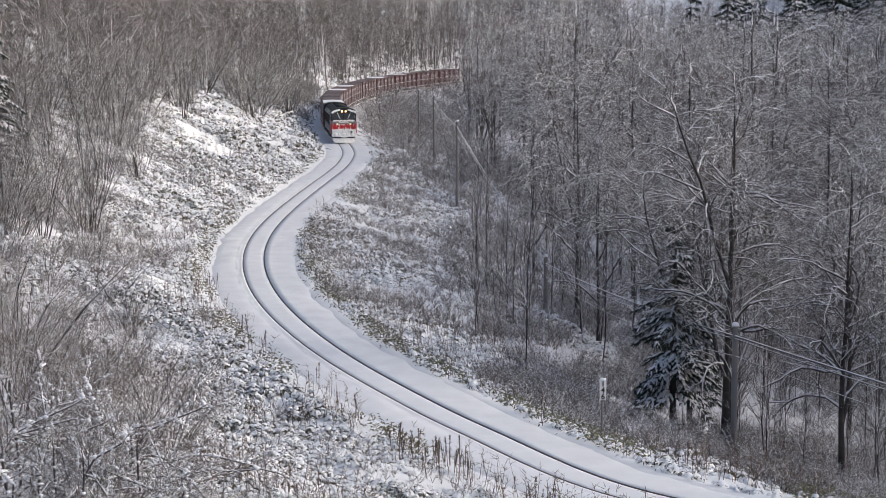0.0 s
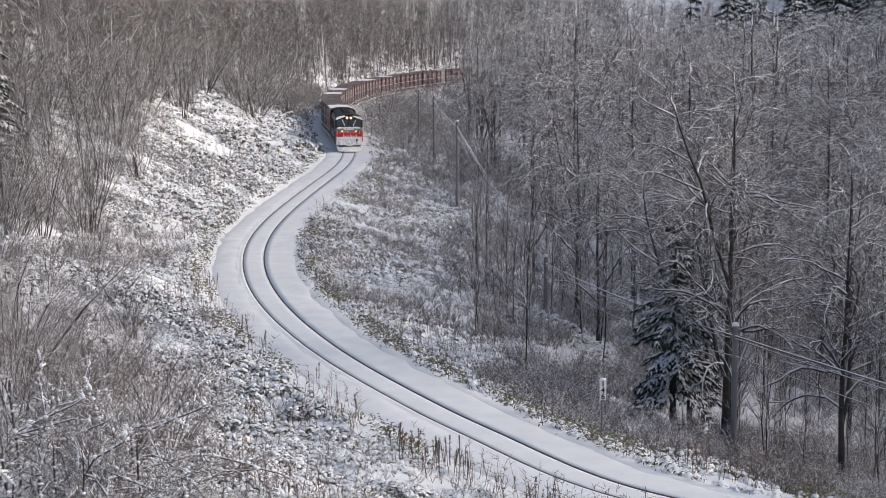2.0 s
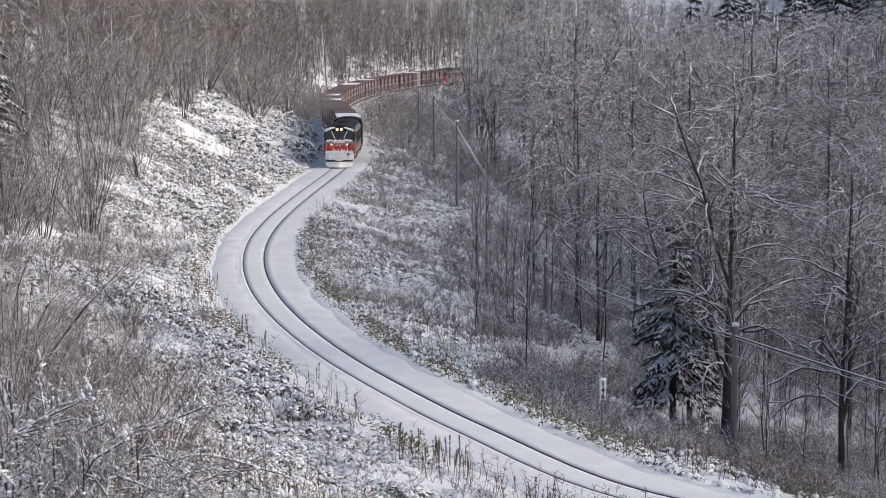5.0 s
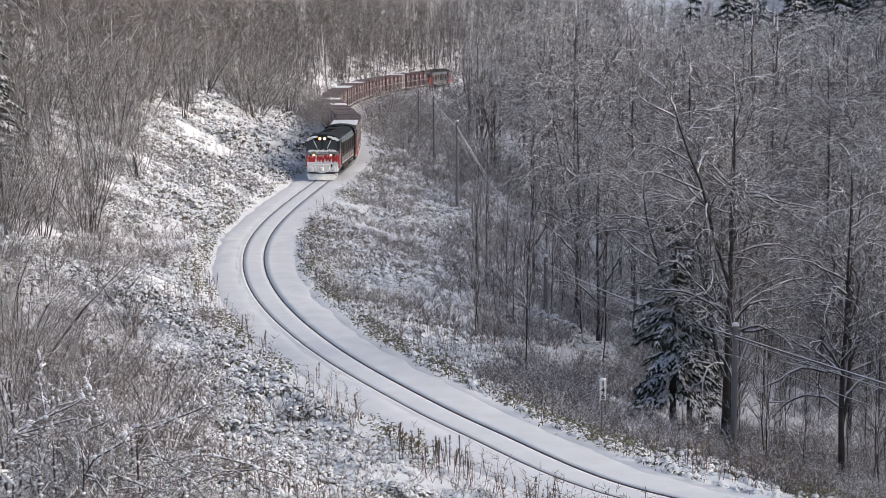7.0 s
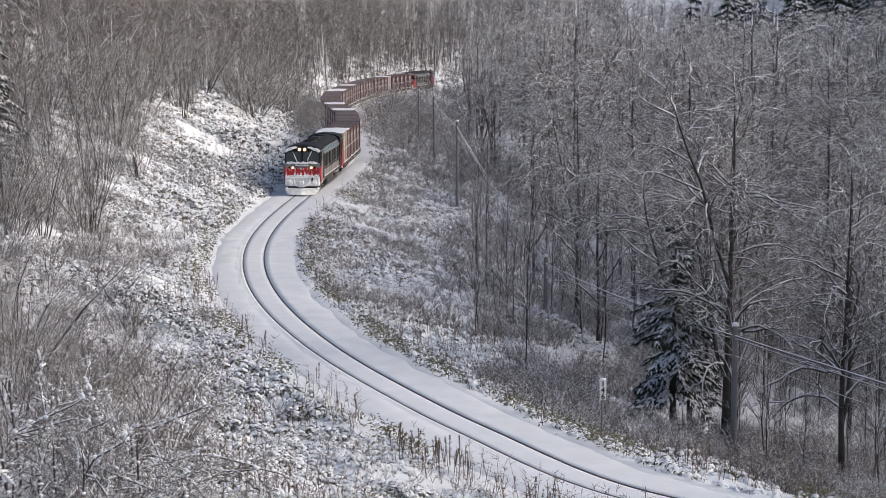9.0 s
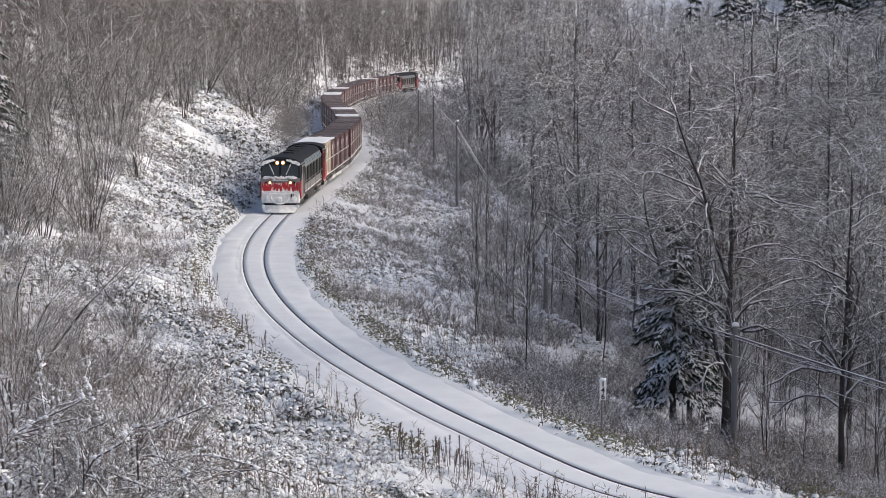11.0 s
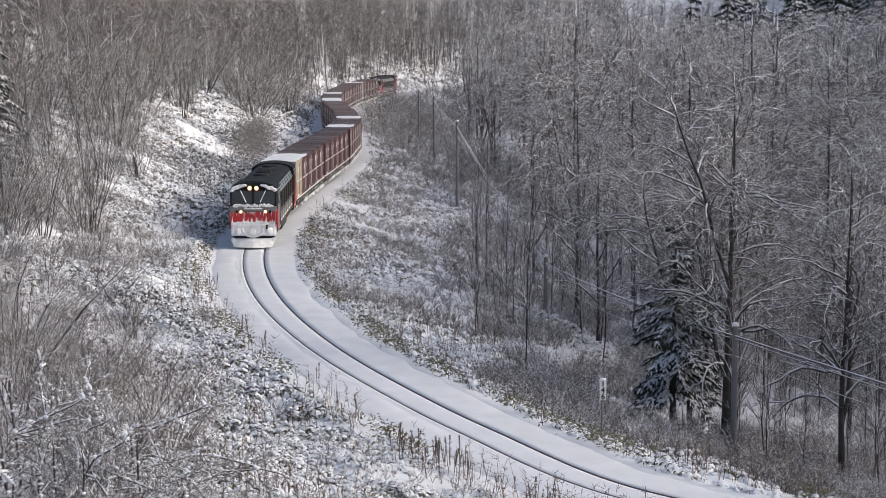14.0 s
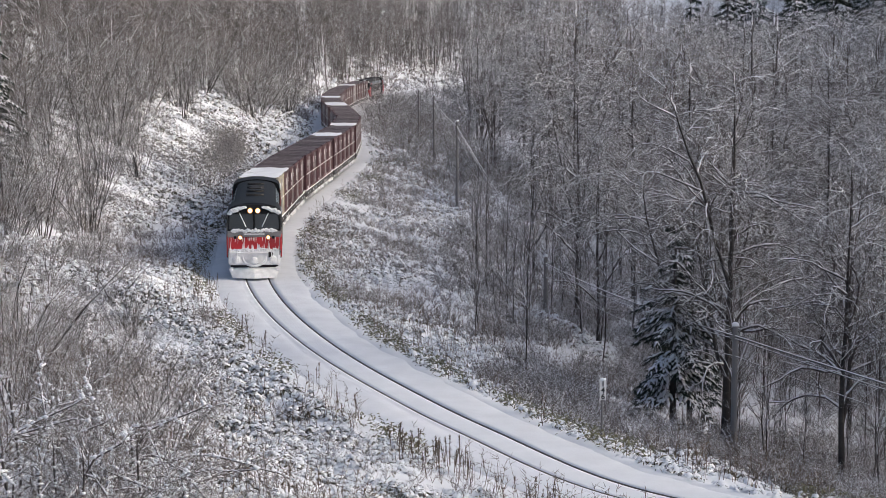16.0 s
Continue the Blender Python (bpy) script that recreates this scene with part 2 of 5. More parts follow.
def height(x, y, d=None):
    """The ground: a snow bench for the line, a hillside on one hand, a wooded hollow on the other."""
    x, y = np.atleast_1d(x).astype(float), np.atleast_1d(y).astype(float)
    d = aside(x, y) if d is None else d
    far = smooth(70, 125, y)
    u = np.maximum(d - 2.6, 0)
    near_hill = 0.16 * np.minimum(u, 6) + 0.3 * np.clip(u - 6, 0, 8) + 0.1 * np.maximum(u - 14, 0)
    far_hill = 0.42 * np.minimum(u, 14) + 0.3 * np.maximum(u - 14, 0)
    far_hill = np.minimum(far_hill, 60 + 0.05 * u)
    left = near_hill * (1 - far) + far_hill * far
    left = left + 3.2 * np.exp(-(x * x + (y + 1) ** 2) / 40)
    w = np.maximum(-d - 2.6, 0)
    fall = -0.27 * np.minimum(w, 17) - 0.08 * np.clip(w - 17, 0, 20)
    z = np.where(d > 0, left, fall)
    z = z + 65 * smooth(38.5, 182, x - 0.06 * np.maximum(y - 100, 0)) * smooth(6, 25, np.abs(d))      # ridge across the hollow, its unseen crest added to block the low sun
    z = z + 55 * smooth(395, 600, y) * smooth(8, 60, -d)      # the hill behind the far bend
    off = smooth(2.3, 6, np.abs(d))
    z = z + off * (1.5 * vnoise(x / 17, y / 17, 1) + 0.7 * vnoise(x / 6, y / 6, 2) + 0.35 * vnoise(x / 2.1, y / 2.1, 3)
                   + 0.2 * vnoise(x / 0.8, y / 0.8, 4))
    z = z - 0.05 - 0.25 * (1 - smooth(1.6, 2.3, np.abs(d)))
    return z


def build_ground():
    fine = np.radians(np.linspace(-16, 16, 260))
    coarse = np.radians(np.linspace(16, 344, 70)[1:-1])
    ang = np.r_[fine, coarse]
    rad = np.r_[np.r_[0.01, np.geomspace(0.5, 24, 26)[:-1]], np.arange(24, 46, 0.7), np.arange(46, 215, 0.5), np.geomspace(215, 420, 130), np.geomspace(425, 3000, 40)]
    A, Rr = np.meshgrid(ang, rad)
    x, y = (Rr * np.sin(A)).ravel(), (Rr * np.cos(A)).ravel()
    z = height(x, y)
    na, nr = len(ang), len(rad)
    i, j = np.meshgrid(np.arange(nr - 1), np.arange(na), indexing="ij")
    j2 = (j + 1) % na
    quads = np.stack([i * na + j, i * na + j2, (i + 1) * na + j2, (i + 1) * na + j], -1).reshape(-1, 4)[:, ::-1]
    me = mesh_of("ground", np.stack([x, y, z], 1), quads, SNOW, True)
    tagged(new("ground", me), "snow-covered hillside and wooded hollow beside a railway", "ground", kind="structure")


build_ground()


def ribbon(name, prof, s0, s1, mat, step=1.0, wave=0.0):
    """Sweeps a profile of (offset, z) along the line."""
    s = np.arange(s0, s1, step)
    p = np.stack([np.interp(s, PATH_S, PATH[:, 0]), np.interp(s, PATH_S, PATH[:, 1])], 1)
    t = np.stack([np.interp(s, PATH_S, TAN[:, 0]), np.interp(s, PATH_S, TAN[:, 1])], 1)
    t /= np.hypot(t[:, 0], t[:, 1])[:, None]
    nrm = np.stack([-t[:, 1], t[:, 0]], 1)
    v = []
    for k, (o, z) in enumerate(prof):
        edge = wave * abs(o) ** 1.5 if abs(o) > 1.3 else 0
        oo = o + edge * vnoise(s / 1.7, s * 0 + k * 0.37 + (9 if o > 0 else 0), 8) * (1 if o > 0 else -1)
        zz = z + (wave * (0.45 * vnoise(s / 0.9, s * 0 + k * 0.6, 9) + 0.7 * smooth(0.9, 1.8, abs(o)) * vnoise(s / 2.3 + 0.5 * k, s * 0 + k * 0.4, 12)) if abs(o) > 0.75 else 0)
        v.append(np.column_stack([p + nrm * np.asarray(oo).reshape(-1, 1), np.broadcast_to(zz, len(s))]))
    v = np.stack(v, 1)
    n, m = v.shape[:2]
    i, j = np.meshgrid(np.arange(n - 1), np.arange(m - 1), indexing="ij")
    q = np.stack([i * m + j, (i + 1) * m + j, (i + 1) * m + j + 1, i * m + j + 1], -1).reshape(-1, 4)
    return new(name, mesh_of(name, v.reshape(-1, 3), q[:, ::-1], mat, True))


def build_track():
    g, h = 0.5335, 0.07
    prof = [(-3.3, -0.75), (-2.9, -0.42), (-2.55, -0.16), (-2.2, -0.06), (-1.8, -0.02), (-1.3, -0.015), (-0.9, -0.02), (-g - h - 0.005, -0.008), (-g - h + 0.005, -0.03), (-g + 0.015, -0.03), (-g + 0.03, -0.014),
            (-0.3, -0.012), (0.0, -0.016), (0.3, -0.012), (g - 0.03, -0.014), (g - 0.015, -0.03), (g + h - 0.005, -0.03), (g + h + 0.005, -0.008), (0.72, -0.004), (0.8, -0.022), (0.86, -0.004), (0.95, -0.018), (1.02, -0.004), (1.3, -0.01), (1.8, -0.005),
            (2.15, -0.05), (2.5, -0.16), (2.9, -0.35), (3.3, -0.6)]
    bed = ribbon("track_bed", prof, 2, PATH_S[-1] - 4, SNOW_BED, 0.4, 0.1)
    tagged(bed, "smooth snow-covered track bed with two cleared rail grooves", "track bed", kind="structure")
    for sgn in (-1, 1):
        c = sgn * (g + 0.032)
        rp = [(c - 0.033, -0.14), (c - 0.033, -0.008), (c - 0.024, 0.0), (c + 0.024, 0.0), (c + 0.033, -0.008), (c + 0.033, -0.14)]
        r = ribbon("rail", rp, 2, PATH_S[-1] - 4, RAIL, 0.8)
        tagged(r, "dark steel rail running in a snow groove", "rail", "rails of the line", kind="structure")


build_track()


# ---- the train ----
ENGINE_LEN, WAGON_LEN = 19.6, 20.4
TIMES = [i * 0.5 for i in range(33)]


def nose(t):
    """Arc length of the train's nose; it comes on at about 7 m/s, slowing a little."""
    return S_FRONT - 7.35 * t + 0.0165 * t * t


def ride(s, half):
    """The pose of a vehicle with its middle at s, on bogies half its pivot distance away."""
    a, b = on_line(s - half), on_line(s + half)
    f, c = (a - b) / np.hypot(*(a - b)), (a + b) / 2
    return pose(c[0], c[1], 0, 0, 0, math.degrees(math.atan2(-f[0], f[1])))


def arch(w, z0, z1, crown, n=10, wall=None):
    """A closed profile with an arched top."""
    pts = [(w, z0), (w, z1)]
    for i in range(1, n):
        a = math.pi * i / n
        pts.append((w * math.cos(a), z1 + (crown - z1) * math.sin(a) ** 0.8))
    return pts + [(-w, z1), (-w, z0)]


def lump(bm, at_point, r, rng):
    """A small uneven lump of snow."""
    m = Matrix.Translation(at_point) @ Matrix.Diagonal((rng.uniform(0.9, 1.5), 0.8, rng.uniform(0.7, 1.1), 1))
    bmesh.ops.create_icosphere(bm, subdivisions=1, radius=r, matrix=m)


def cab_end(loco, y, d, lit):
    """One cab, its front towards d (1 or -1) at y."""
    def Y(v):
        return y + d * v
    prof = arch(1.42, 1.0, 3.28, 3.78)
    bm = bmesh.new()
    n = len(prof)
    rings = []
    for depth, inset, zcap in ((-3.0, 0.0, 9), (-0.55, 0.0, 9), (-0.28, 0.03, 3.68), (-0.12, 0.06, 3.45)):
        rings.append([bm.verts.new((x * (1 - inset / 1.42), Y(depth), min(z, zcap) if z > 3.3 else z)) for x, z in prof])
    for a, b in zip(rings, rings[1:]):
        for i in range(n):
            bm.faces.new((a[i], a[(i + 1) % n], b[(i + 1) % n], b[i]))
    bm.faces.new(rings[-1])
    bm.faces.new(rings[0][::-1])
    bmesh.ops.recalc_face_normals(bm, faces=bm.faces)
    cab = part("cab", bm, DARK, loco, "dark grey arched cab")
    part("front_panel", box(2.84, 0.16, 0.62, 0, Y(-0.05), 1.77, 0.04), RED, cab, "red front band streaked with snow")
    part("grey_band", box(2.8, 0.14, 0.3, 0, Y(-0.06), 2.24, 0.03), GREY, cab, "grey band under the windscreen")
    for sx in (-1, 1):
        part("corner_panel", box(0.06, 0.7, 1.1, sx * 1.415, Y(-0.46), 1.62, 0.02), RED, cab, "red cab corner")
        part("side_panel", box(0.05, 1.9, 2.2, sx * 1.415, Y(-1.8), 2.05, 0.02), GREY if lit else RED, cab, "grey cab side" if lit else "red cab side")
        win = box(0.05, 0.75, 0.72, sx * 1.435, Y(-1.15), 2.85, 0.02)
        part("side_window", win, GLASS, cab, "dark cab side window")
        door = part("cab_door", box(0.05, 0.7, 1.9, sx * 1.44, Y(-2.2), 2.1, 0.02), DARK, cab, "dark cab door")
        part("door_handle", rod((sx * 1.49, Y(-1.9), 1.5), (sx * 1.49, Y(-1.9), 2.6), 0.02, 6), GREY, door)
        pane = bmesh.new()
        vs = [pane.verts.new(v) for v in ((sx * 0.06, Y(0.02), 2.5), (sx * 1.3, Y(0.0), 2.5), (sx * 1.26, Y(-0.1), 3.24), (sx * 0.06, Y(-0.08), 3.26),
                                          (sx * 0.06, Y(-0.15), 2.5), (sx * 1.3, Y(-0.15), 2.5), (sx * 1.26, Y(-0.2), 3.24), (sx * 0.06, Y(-0.2), 3.26))]
        for q in ((0, 1, 2, 3), (4, 5, 1, 0), (1, 5, 6, 2), (2, 6, 7, 3), (3, 7, 4, 0), (7, 6, 5, 4)):
            pane.faces.new([vs[i] for i in q])
        bmesh.ops.recalc_face_normals(pane, faces=pane.faces)
        ws = part("windscreen", pane, GLASS, cab, "dark windscreen pane")
        part("wiper", rod((sx * 0.75, Y(0.03), 3.3), (sx * 0.42, Y(0.07), 2.62), 0.022, 6), SNOW_PACK, ws, "snow-covered wiper")
        part("gutter", box(0.07, 3.0, 0.07, sx * 1.42, Y(-1.55), 3.3, 0.02), SHOULDER, cab)
        lamp = part("lamp_housing", rod((sx * 0.73, Y(0.0), 2.08), (sx * 0.73, Y(0.08), 2.08), 0.13, 14), DARK, cab)
        # ring added to give the lamp its halo; plain dark when unlit
        part("reflector", rod((sx * 0.73, Y(0.06), 2.08), (sx * 0.73, Y(0.09), 2.08), 0.11, 14), AMBER if lit else DARK, lamp)
        part("headlight", rod((sx * 0.73, Y(0.07), 2.08), (sx * 0.73, Y(0.1), 2.08), 0.075, 14), LAMP if lit else GLASS, lamp, "glowing marker lamp" if lit else "unlit lamp")
        tail = part("tail_lamp", rod((sx * 1.0, Y(0.0), 2.08), (sx * 1.0, Y(0.06), 2.08), 0.08, 12), DARK, cab)
        top = part("lamp_housing", rod((sx * 0.2, Y(-0.2), 3.42), (sx * 0.2, Y(0.0), 3.42), 0.17, 14), DARK, cab)
        # same added glow ring round the upper lamp
        part("reflector", rod((sx * 0.2, Y(-0.02), 3.42), (sx * 0.2, Y(0.02), 3.42), 0.135, 14), AMBER if lit else DARK, top)
        part("headlight", rod((sx * 0.2, Y(-0.02), 3.42), (sx * 0.2, Y(0.03), 3.42), 0.1, 14), LAMP if lit else GLASS, top, "glowing headlight" if lit else "unlit headlight")
        rng = random.Random(5 + sx)
        bm = bmesh.new()
        for i in range(16):
            f = i / 15
            lump(bm, (sx * (0.46 + 0.82 * f), Y(-0.06), 3.58 - 0.2 * f * f - rng.random() * 0.16 * f), rng.uniform(0.06, 0.1) + 0.05 * f, rng)
        tagged(part("snow_cap", bm, SNOW_PACK, cab, "clump of snow on the cab brow"), kind="stuff")
        part("handrail", rod((sx * 1.33, Y(0.09), 1.2), (sx * 1.33, Y(0.09), 2.3), 0.02, 6), GREY, cab)
        rail = rod((sx * 0.9, Y(0.3), 0.95), (sx * 0.9, Y(0.3), 1.5), 0.025, 6)
        rod((sx * 0.9, Y(0.3), 1.5), (sx * 0.25, Y(0.3), 1.55), 0.025, 6, None, rail)
        part("front_rail", rail, SNOW_PACK, loco, "snow-covered front handrail")
    part("pillar", box(0.1, 0.14, 0.95, 0, Y(-0.05), 2.85, 0.03), DARK, cab)
    part("brow", box(2.5, 0.2, 0.1, 0, Y(-0.14), 3.3, 0.04), DARK, cab)
    rng = random.Random(11)
    bm = bmesh.new()
    for i in range(44):
        lump(bm, (-1.12 + i * 0.052, Y(0.05), 2.42 + rng.uniform(-0.05, 0.05)), rng.uniform(0.05, 0.1), rng)
    tagged(part("snow_ledge", bm, SNOW_PACK, cab, "ragged snow along the windscreen sill"), kind="stuff")
    bm = bmesh.new()
    for i in range(64):
        x, h = rng.uniform(-1.36, 1.36), 0.06 + 0.42 * rng.random() ** 2.2
        rod((x, Y(0.035), 1.4), (x + rng.uniform(-0.02, 0.02), Y(0.035), 1.42 + h), rng.uniform(0.025, 0.05), 5, 0.006, bm)
    for i in range(26):
        x, h = rng.uniform(-1.25, 1.25), 0.05 + 0.22 * rng.random()
        rod((x, Y(0.035), 2.07), (x, Y(0.035), 2.07 - h), 0.022, 5, 0.005, bm)
    for i in range(26):
        lump(bm, (rng.uniform(-1.3, 1.3), Y(0.02), 1.42 + rng.uniform(-0.05, 0.05)), rng.uniform(0.06, 0.12), rng)
    tagged(part("snow_streak", bm, SNOW_PACK, cab, "wind-blown snow caked on the red band"), kind="stuff")
    bm = bmesh.new()
    for zz, ww in ((1.3, 0.12), (2.25, 0.1)):
        box(1.1 if zz > 2 else 1.9, ww, 0.05, 0, Y(0.1), zz, 0.02, bm)
    part("step_bar", bm, SNOW_PACK, loco, "snow-covered step bar")
    # black box puts in the shade between beam and plough
    part("beam_recess", box(2.5, 0.3, 0.34, 0, Y(-0.24), 0.62, 0.03), BLACK, loco, "black box for the shade gap behind the plough")
    body = part("buffer_beam", box(2.72, 0.42, 0.76, 0, Y(-0.12), 1.06, 0.13), SNOW_PACK, loco, "front beam caked in white snow")
    bm = bmesh.new()
    pts = []
    for i in range(13):
        f = i / 12 * 2 - 1
        lip = 0.5 * (1 - abs(f)) ** 0.8
        pts.append([bm.verts.new((f * 1.36, Y(0.1 + lip * 0.5), 0.52)), bm.verts.new((f * 1.24, Y(0.3 + lip * 0.6), 0.32)),
                    bm.verts.new((f * 1.12, Y(0.5 + lip), 0.11)), bm.verts.new((f * 1.12, Y(-0.1), 0.11)), bm.verts.new((f * 1.36, Y(-0.2), 0.56))])
    for a, b in zip(pts, pts[1:]):
        for k in range(5):
            bm.faces.new((a[k], b[k], b[(k + 1) % 5], a[(k + 1) % 5]))
    bm.faces.new(pts[0]), bm.faces.new(pts[-1][::-1])
    bmesh.ops.recalc_face_normals(bm, faces=bm.faces)
    plough = part("snow_plough", bm, SNOW_PACK, loco, "snow-caked plough blade")
    for sx in (-1, 1):
        part("plough_bracket", box(0.2, 0.3, 0.2, sx * 1.2, Y(0.12), 0.5, 0.05), SNOW_PACK, plough)
    part("coupler", box(0.3, 0.6, 0.32, 0, Y(0.35), 0.95, 0.08), SNOW_PACK, loco, "coupler buried in snow")
    turn = [math.pi * (0.95 + 1.1 * i / 14) for i in range(15)]
    hose = new("air_hose", mesh_of("air_hose", *sweep([(0.62 * math.cos(q), Y(0.38), 1.1 + 0.42 * math.sin(q)) for q in turn], 0.06), SNOW_PACK, True))
    hose.parent = loco
    tagged(hose, "looped hose thick with snow")
    for sx in (-1, 1):
        bm = bmesh.new()
        bmesh.ops.create_icosphere(bm, subdivisions=2, radius=0.24, matrix=Matrix.Translation((sx * 0.95, Y(0.12), 0.95)) @ Matrix.Diagonal((1, 0.6, 1, 1)))
        part("snow_lump", bm, SNOW_PACK, loco, "lump of snow on the beam")
    part("jumper_box", box(0.22, 0.14, 0.3, -0.85 * d, Y(0.12), 1.2, 0.04), BLACK, loco, "black jumper socket box")


def bogie(parent, y, wheels, base, dark=GRIME):
    b = part("bogie", box(2.3, base + 0.9, 0.28, 0, y, 0.62, 0.06), dark, parent, "snow-caked bogie frame")
    for sx in (-1, 1):
        part("side_frame", box(0.16, base + 1.0, 0.34, sx * 1.0, y, 0.55, 0.06), dark, b)
    for k in (-1, 1):
        ws = part("wheelset", rod((-0.55, 0, 0), (0.55, 0, 0), 0.08, 8), BLACK, parent)
        ws.location = (0, y + k * base / 2, 0.43)
        for sx in (-1, 1):
            bm = rod((sx * 0.49, 0, 0), (sx * 0.62, 0, 0), 0.43, 20)
            rod((sx * 0.62, 0, 0), (sx * 0.64, 0, 0), 0.2, 12, 0.16, bm)
            part("wheel", bm, BLACK, ws, "dark steel wheel")
        wheels.append(ws)


def engine(label, lit):
    """A six-axle diesel engine, nose towards +y, standing on rail level."""
    loco = empty("diesel_locomotive", label, "locomotive", "engines of the train")
    loco.scale = (0.955, 1, 1)
    half = ENGINE_LEN / 2 - 0.5
    L = half - 2.95
    part("underframe", box(2.7, 2 * half - 0.3, 0.3, 0, 0, 1.02, 0.05), GRIME, loco, "underframe dusted with snow")
    part("engine_hood", prism([(1.3, 1.1), (1.3, 2.95), (1.16, 3.26), (-1.16, 3.26), (-1.3, 2.95), (-1.3, 1.1)], -L, L), GREY, loco, "grey engine hood")
    part("roof", prism([(1.18, 3.2), (1.17, 3.3)] + [(1.17 * math.cos(math.pi * i / 12), 3.3 + 0.42 * math.sin(math.pi * i / 12) ** 0.8) for i in range(1, 12)]
                       + [(-1.17, 3.3), (-1.18, 3.2)], -L - 0.02, L + 0.02), DARK, loco, "dark arched roof")
    for sx in (-1, 1):
        nrm = math.atan2(0.14, 0.31)
        for k in range(7):
            yy = -L + (k + 0.5) * 2 * L / 7
            p = part("shoulder_panel", box(0.05, 2 * L / 7 - 0.07, 0.36, sx * 1.235, yy, 3.12, 0.01, None, Matrix.Rotation(-sx * nrm, 4, "Y")), SHOULDER, loco, "blue-grey sloping roof panel")
            part("panel_rib", box(0.03, 0.05, 0.33, sx * 1.265, yy, 3.13, 0.0, None, Matrix.Rotation(-sx * nrm, 4, "Y")), DARK, p)
        for k in range(6):
            yy = -L + (k + 0.5) * 2 * L / 6
            lv = part("louvre_panel", box(0.06, 2 * L / 6 - 0.75, 1.15, sx * 1.32, yy, 2.25, 0.02), DARK, loco, "dark louvred side panel")
            for q in range(5):
                part("slat", box(0.03, 2 * L / 6 - 0.85, 0.05, sx * 1.36, yy, 1.8 + q * 0.22, 0), BLACK, lv)
        part("gutter", box(0.08, 2 * L, 0.08, sx * 1.31, 0, 2.96, 0.02), SHOULDER, loco, "pale gutter strip")
        part("side_stripe", box(0.03, 2 * L, 0.2, sx * 1.315, 0, 1.35, 0.01), GREY, loco)
        part("fuel_tank", box(0.5, 4.6, 0.6, sx * 0.95, 0, 0.62, 0.1), GRIME, loco, "fuel tank crusted with snow")
        part("side_rail", rod((sx * 1.42, -L, 1.9), (sx * 1.42, L, 1.9), 0.018, 6), GREY, loco)
        for k in range(8):
            part("stanchion", rod((sx * 1.42, -L + k * 2 * L / 7, 1.15), (sx * 1.42, -L + k * 2 * L / 7, 1.9), 0.016, 6), GREY, loco)
    for yy in (-3.6, -1.2, 1.2, 3.6):
        fan = part("roof_fan", rod((0, yy, 3.66), (0, yy, 3.79), 0.5, 20), BLACK, loco, "round black roof fan")
        part("fan_guard", rod((0, yy, 3.79), (0, yy, 3.81), 0.42, 20), DARK, fan)
    part("exhaust", box(0.7, 0.9, 0.16, 0, 0, 3.76, 0.04), BLACK, loco, "sooty exhaust outlet")
    cab_end(loco, half, 1, lit)
    cab_end(loco, -half, -1, False)
    wheels = []
    for y in (-6.4, 0, 6.4):
        bogie(loco, y, wheels, 2.1)
    return loco, wheels


def wagon():
    w = empty("flat_wagon", "low container flat wagon crusted with snow", "freight wagon", "container wagons of the train")
    n = WAGON_LEN - 0.9
    part("deck", box(2.5, n, 0.18, 0, 0, 0.98, 0.03), GRIME, w, "wagon deck dusted with snow")
    for sx in (-1, 1):
        part("sole_bar", box(0.14, n, 0.34, sx * 1.16, 0, 0.8, 0.03), BLACK, w)
        part("truss", box(0.1, 8.0, 0.3, sx * 0.9, 0, 0.52, 0.04), GRIME, w)
        for k in range(5):
            bm = bmesh.new()
            rng = random.Random(k * 7 + sx)
            for q in range(34):
                bmesh.ops.create_icosphere(bm, subdivisions=1, radius=rng.uniform(0.05, 0.2),
                                           matrix=Matrix.Translation((sx * 1.17, (k - 2) * 3.9 + rng.uniform(-1.7, 1.7), 0.76 + rng.uniform(-0.36, 0.42))) @ Matrix.Diagonal((0.5, 1.2, 0.9, 1)))
            tagged(part("snow_crust", bm, SNOW_PACK, w, "blown snow crust on the wagon side"), kind="stuff")
    for sy in (-1, 1):
        part("end_sill", box(2.4, 0.25, 0.5, 0, sy * n / 2, 0.85, 0.05), GRIME, w)
        part("coupler", box(0.28, 0.6, 0.28, 0, sy * (n / 2 + 0.3), 0.88, 0.05), GRIME, w)
    wheels = []
    for y in (-7.1, 7.1):
        bogie(w, y, wheels, 1.9)
    return w, wheels


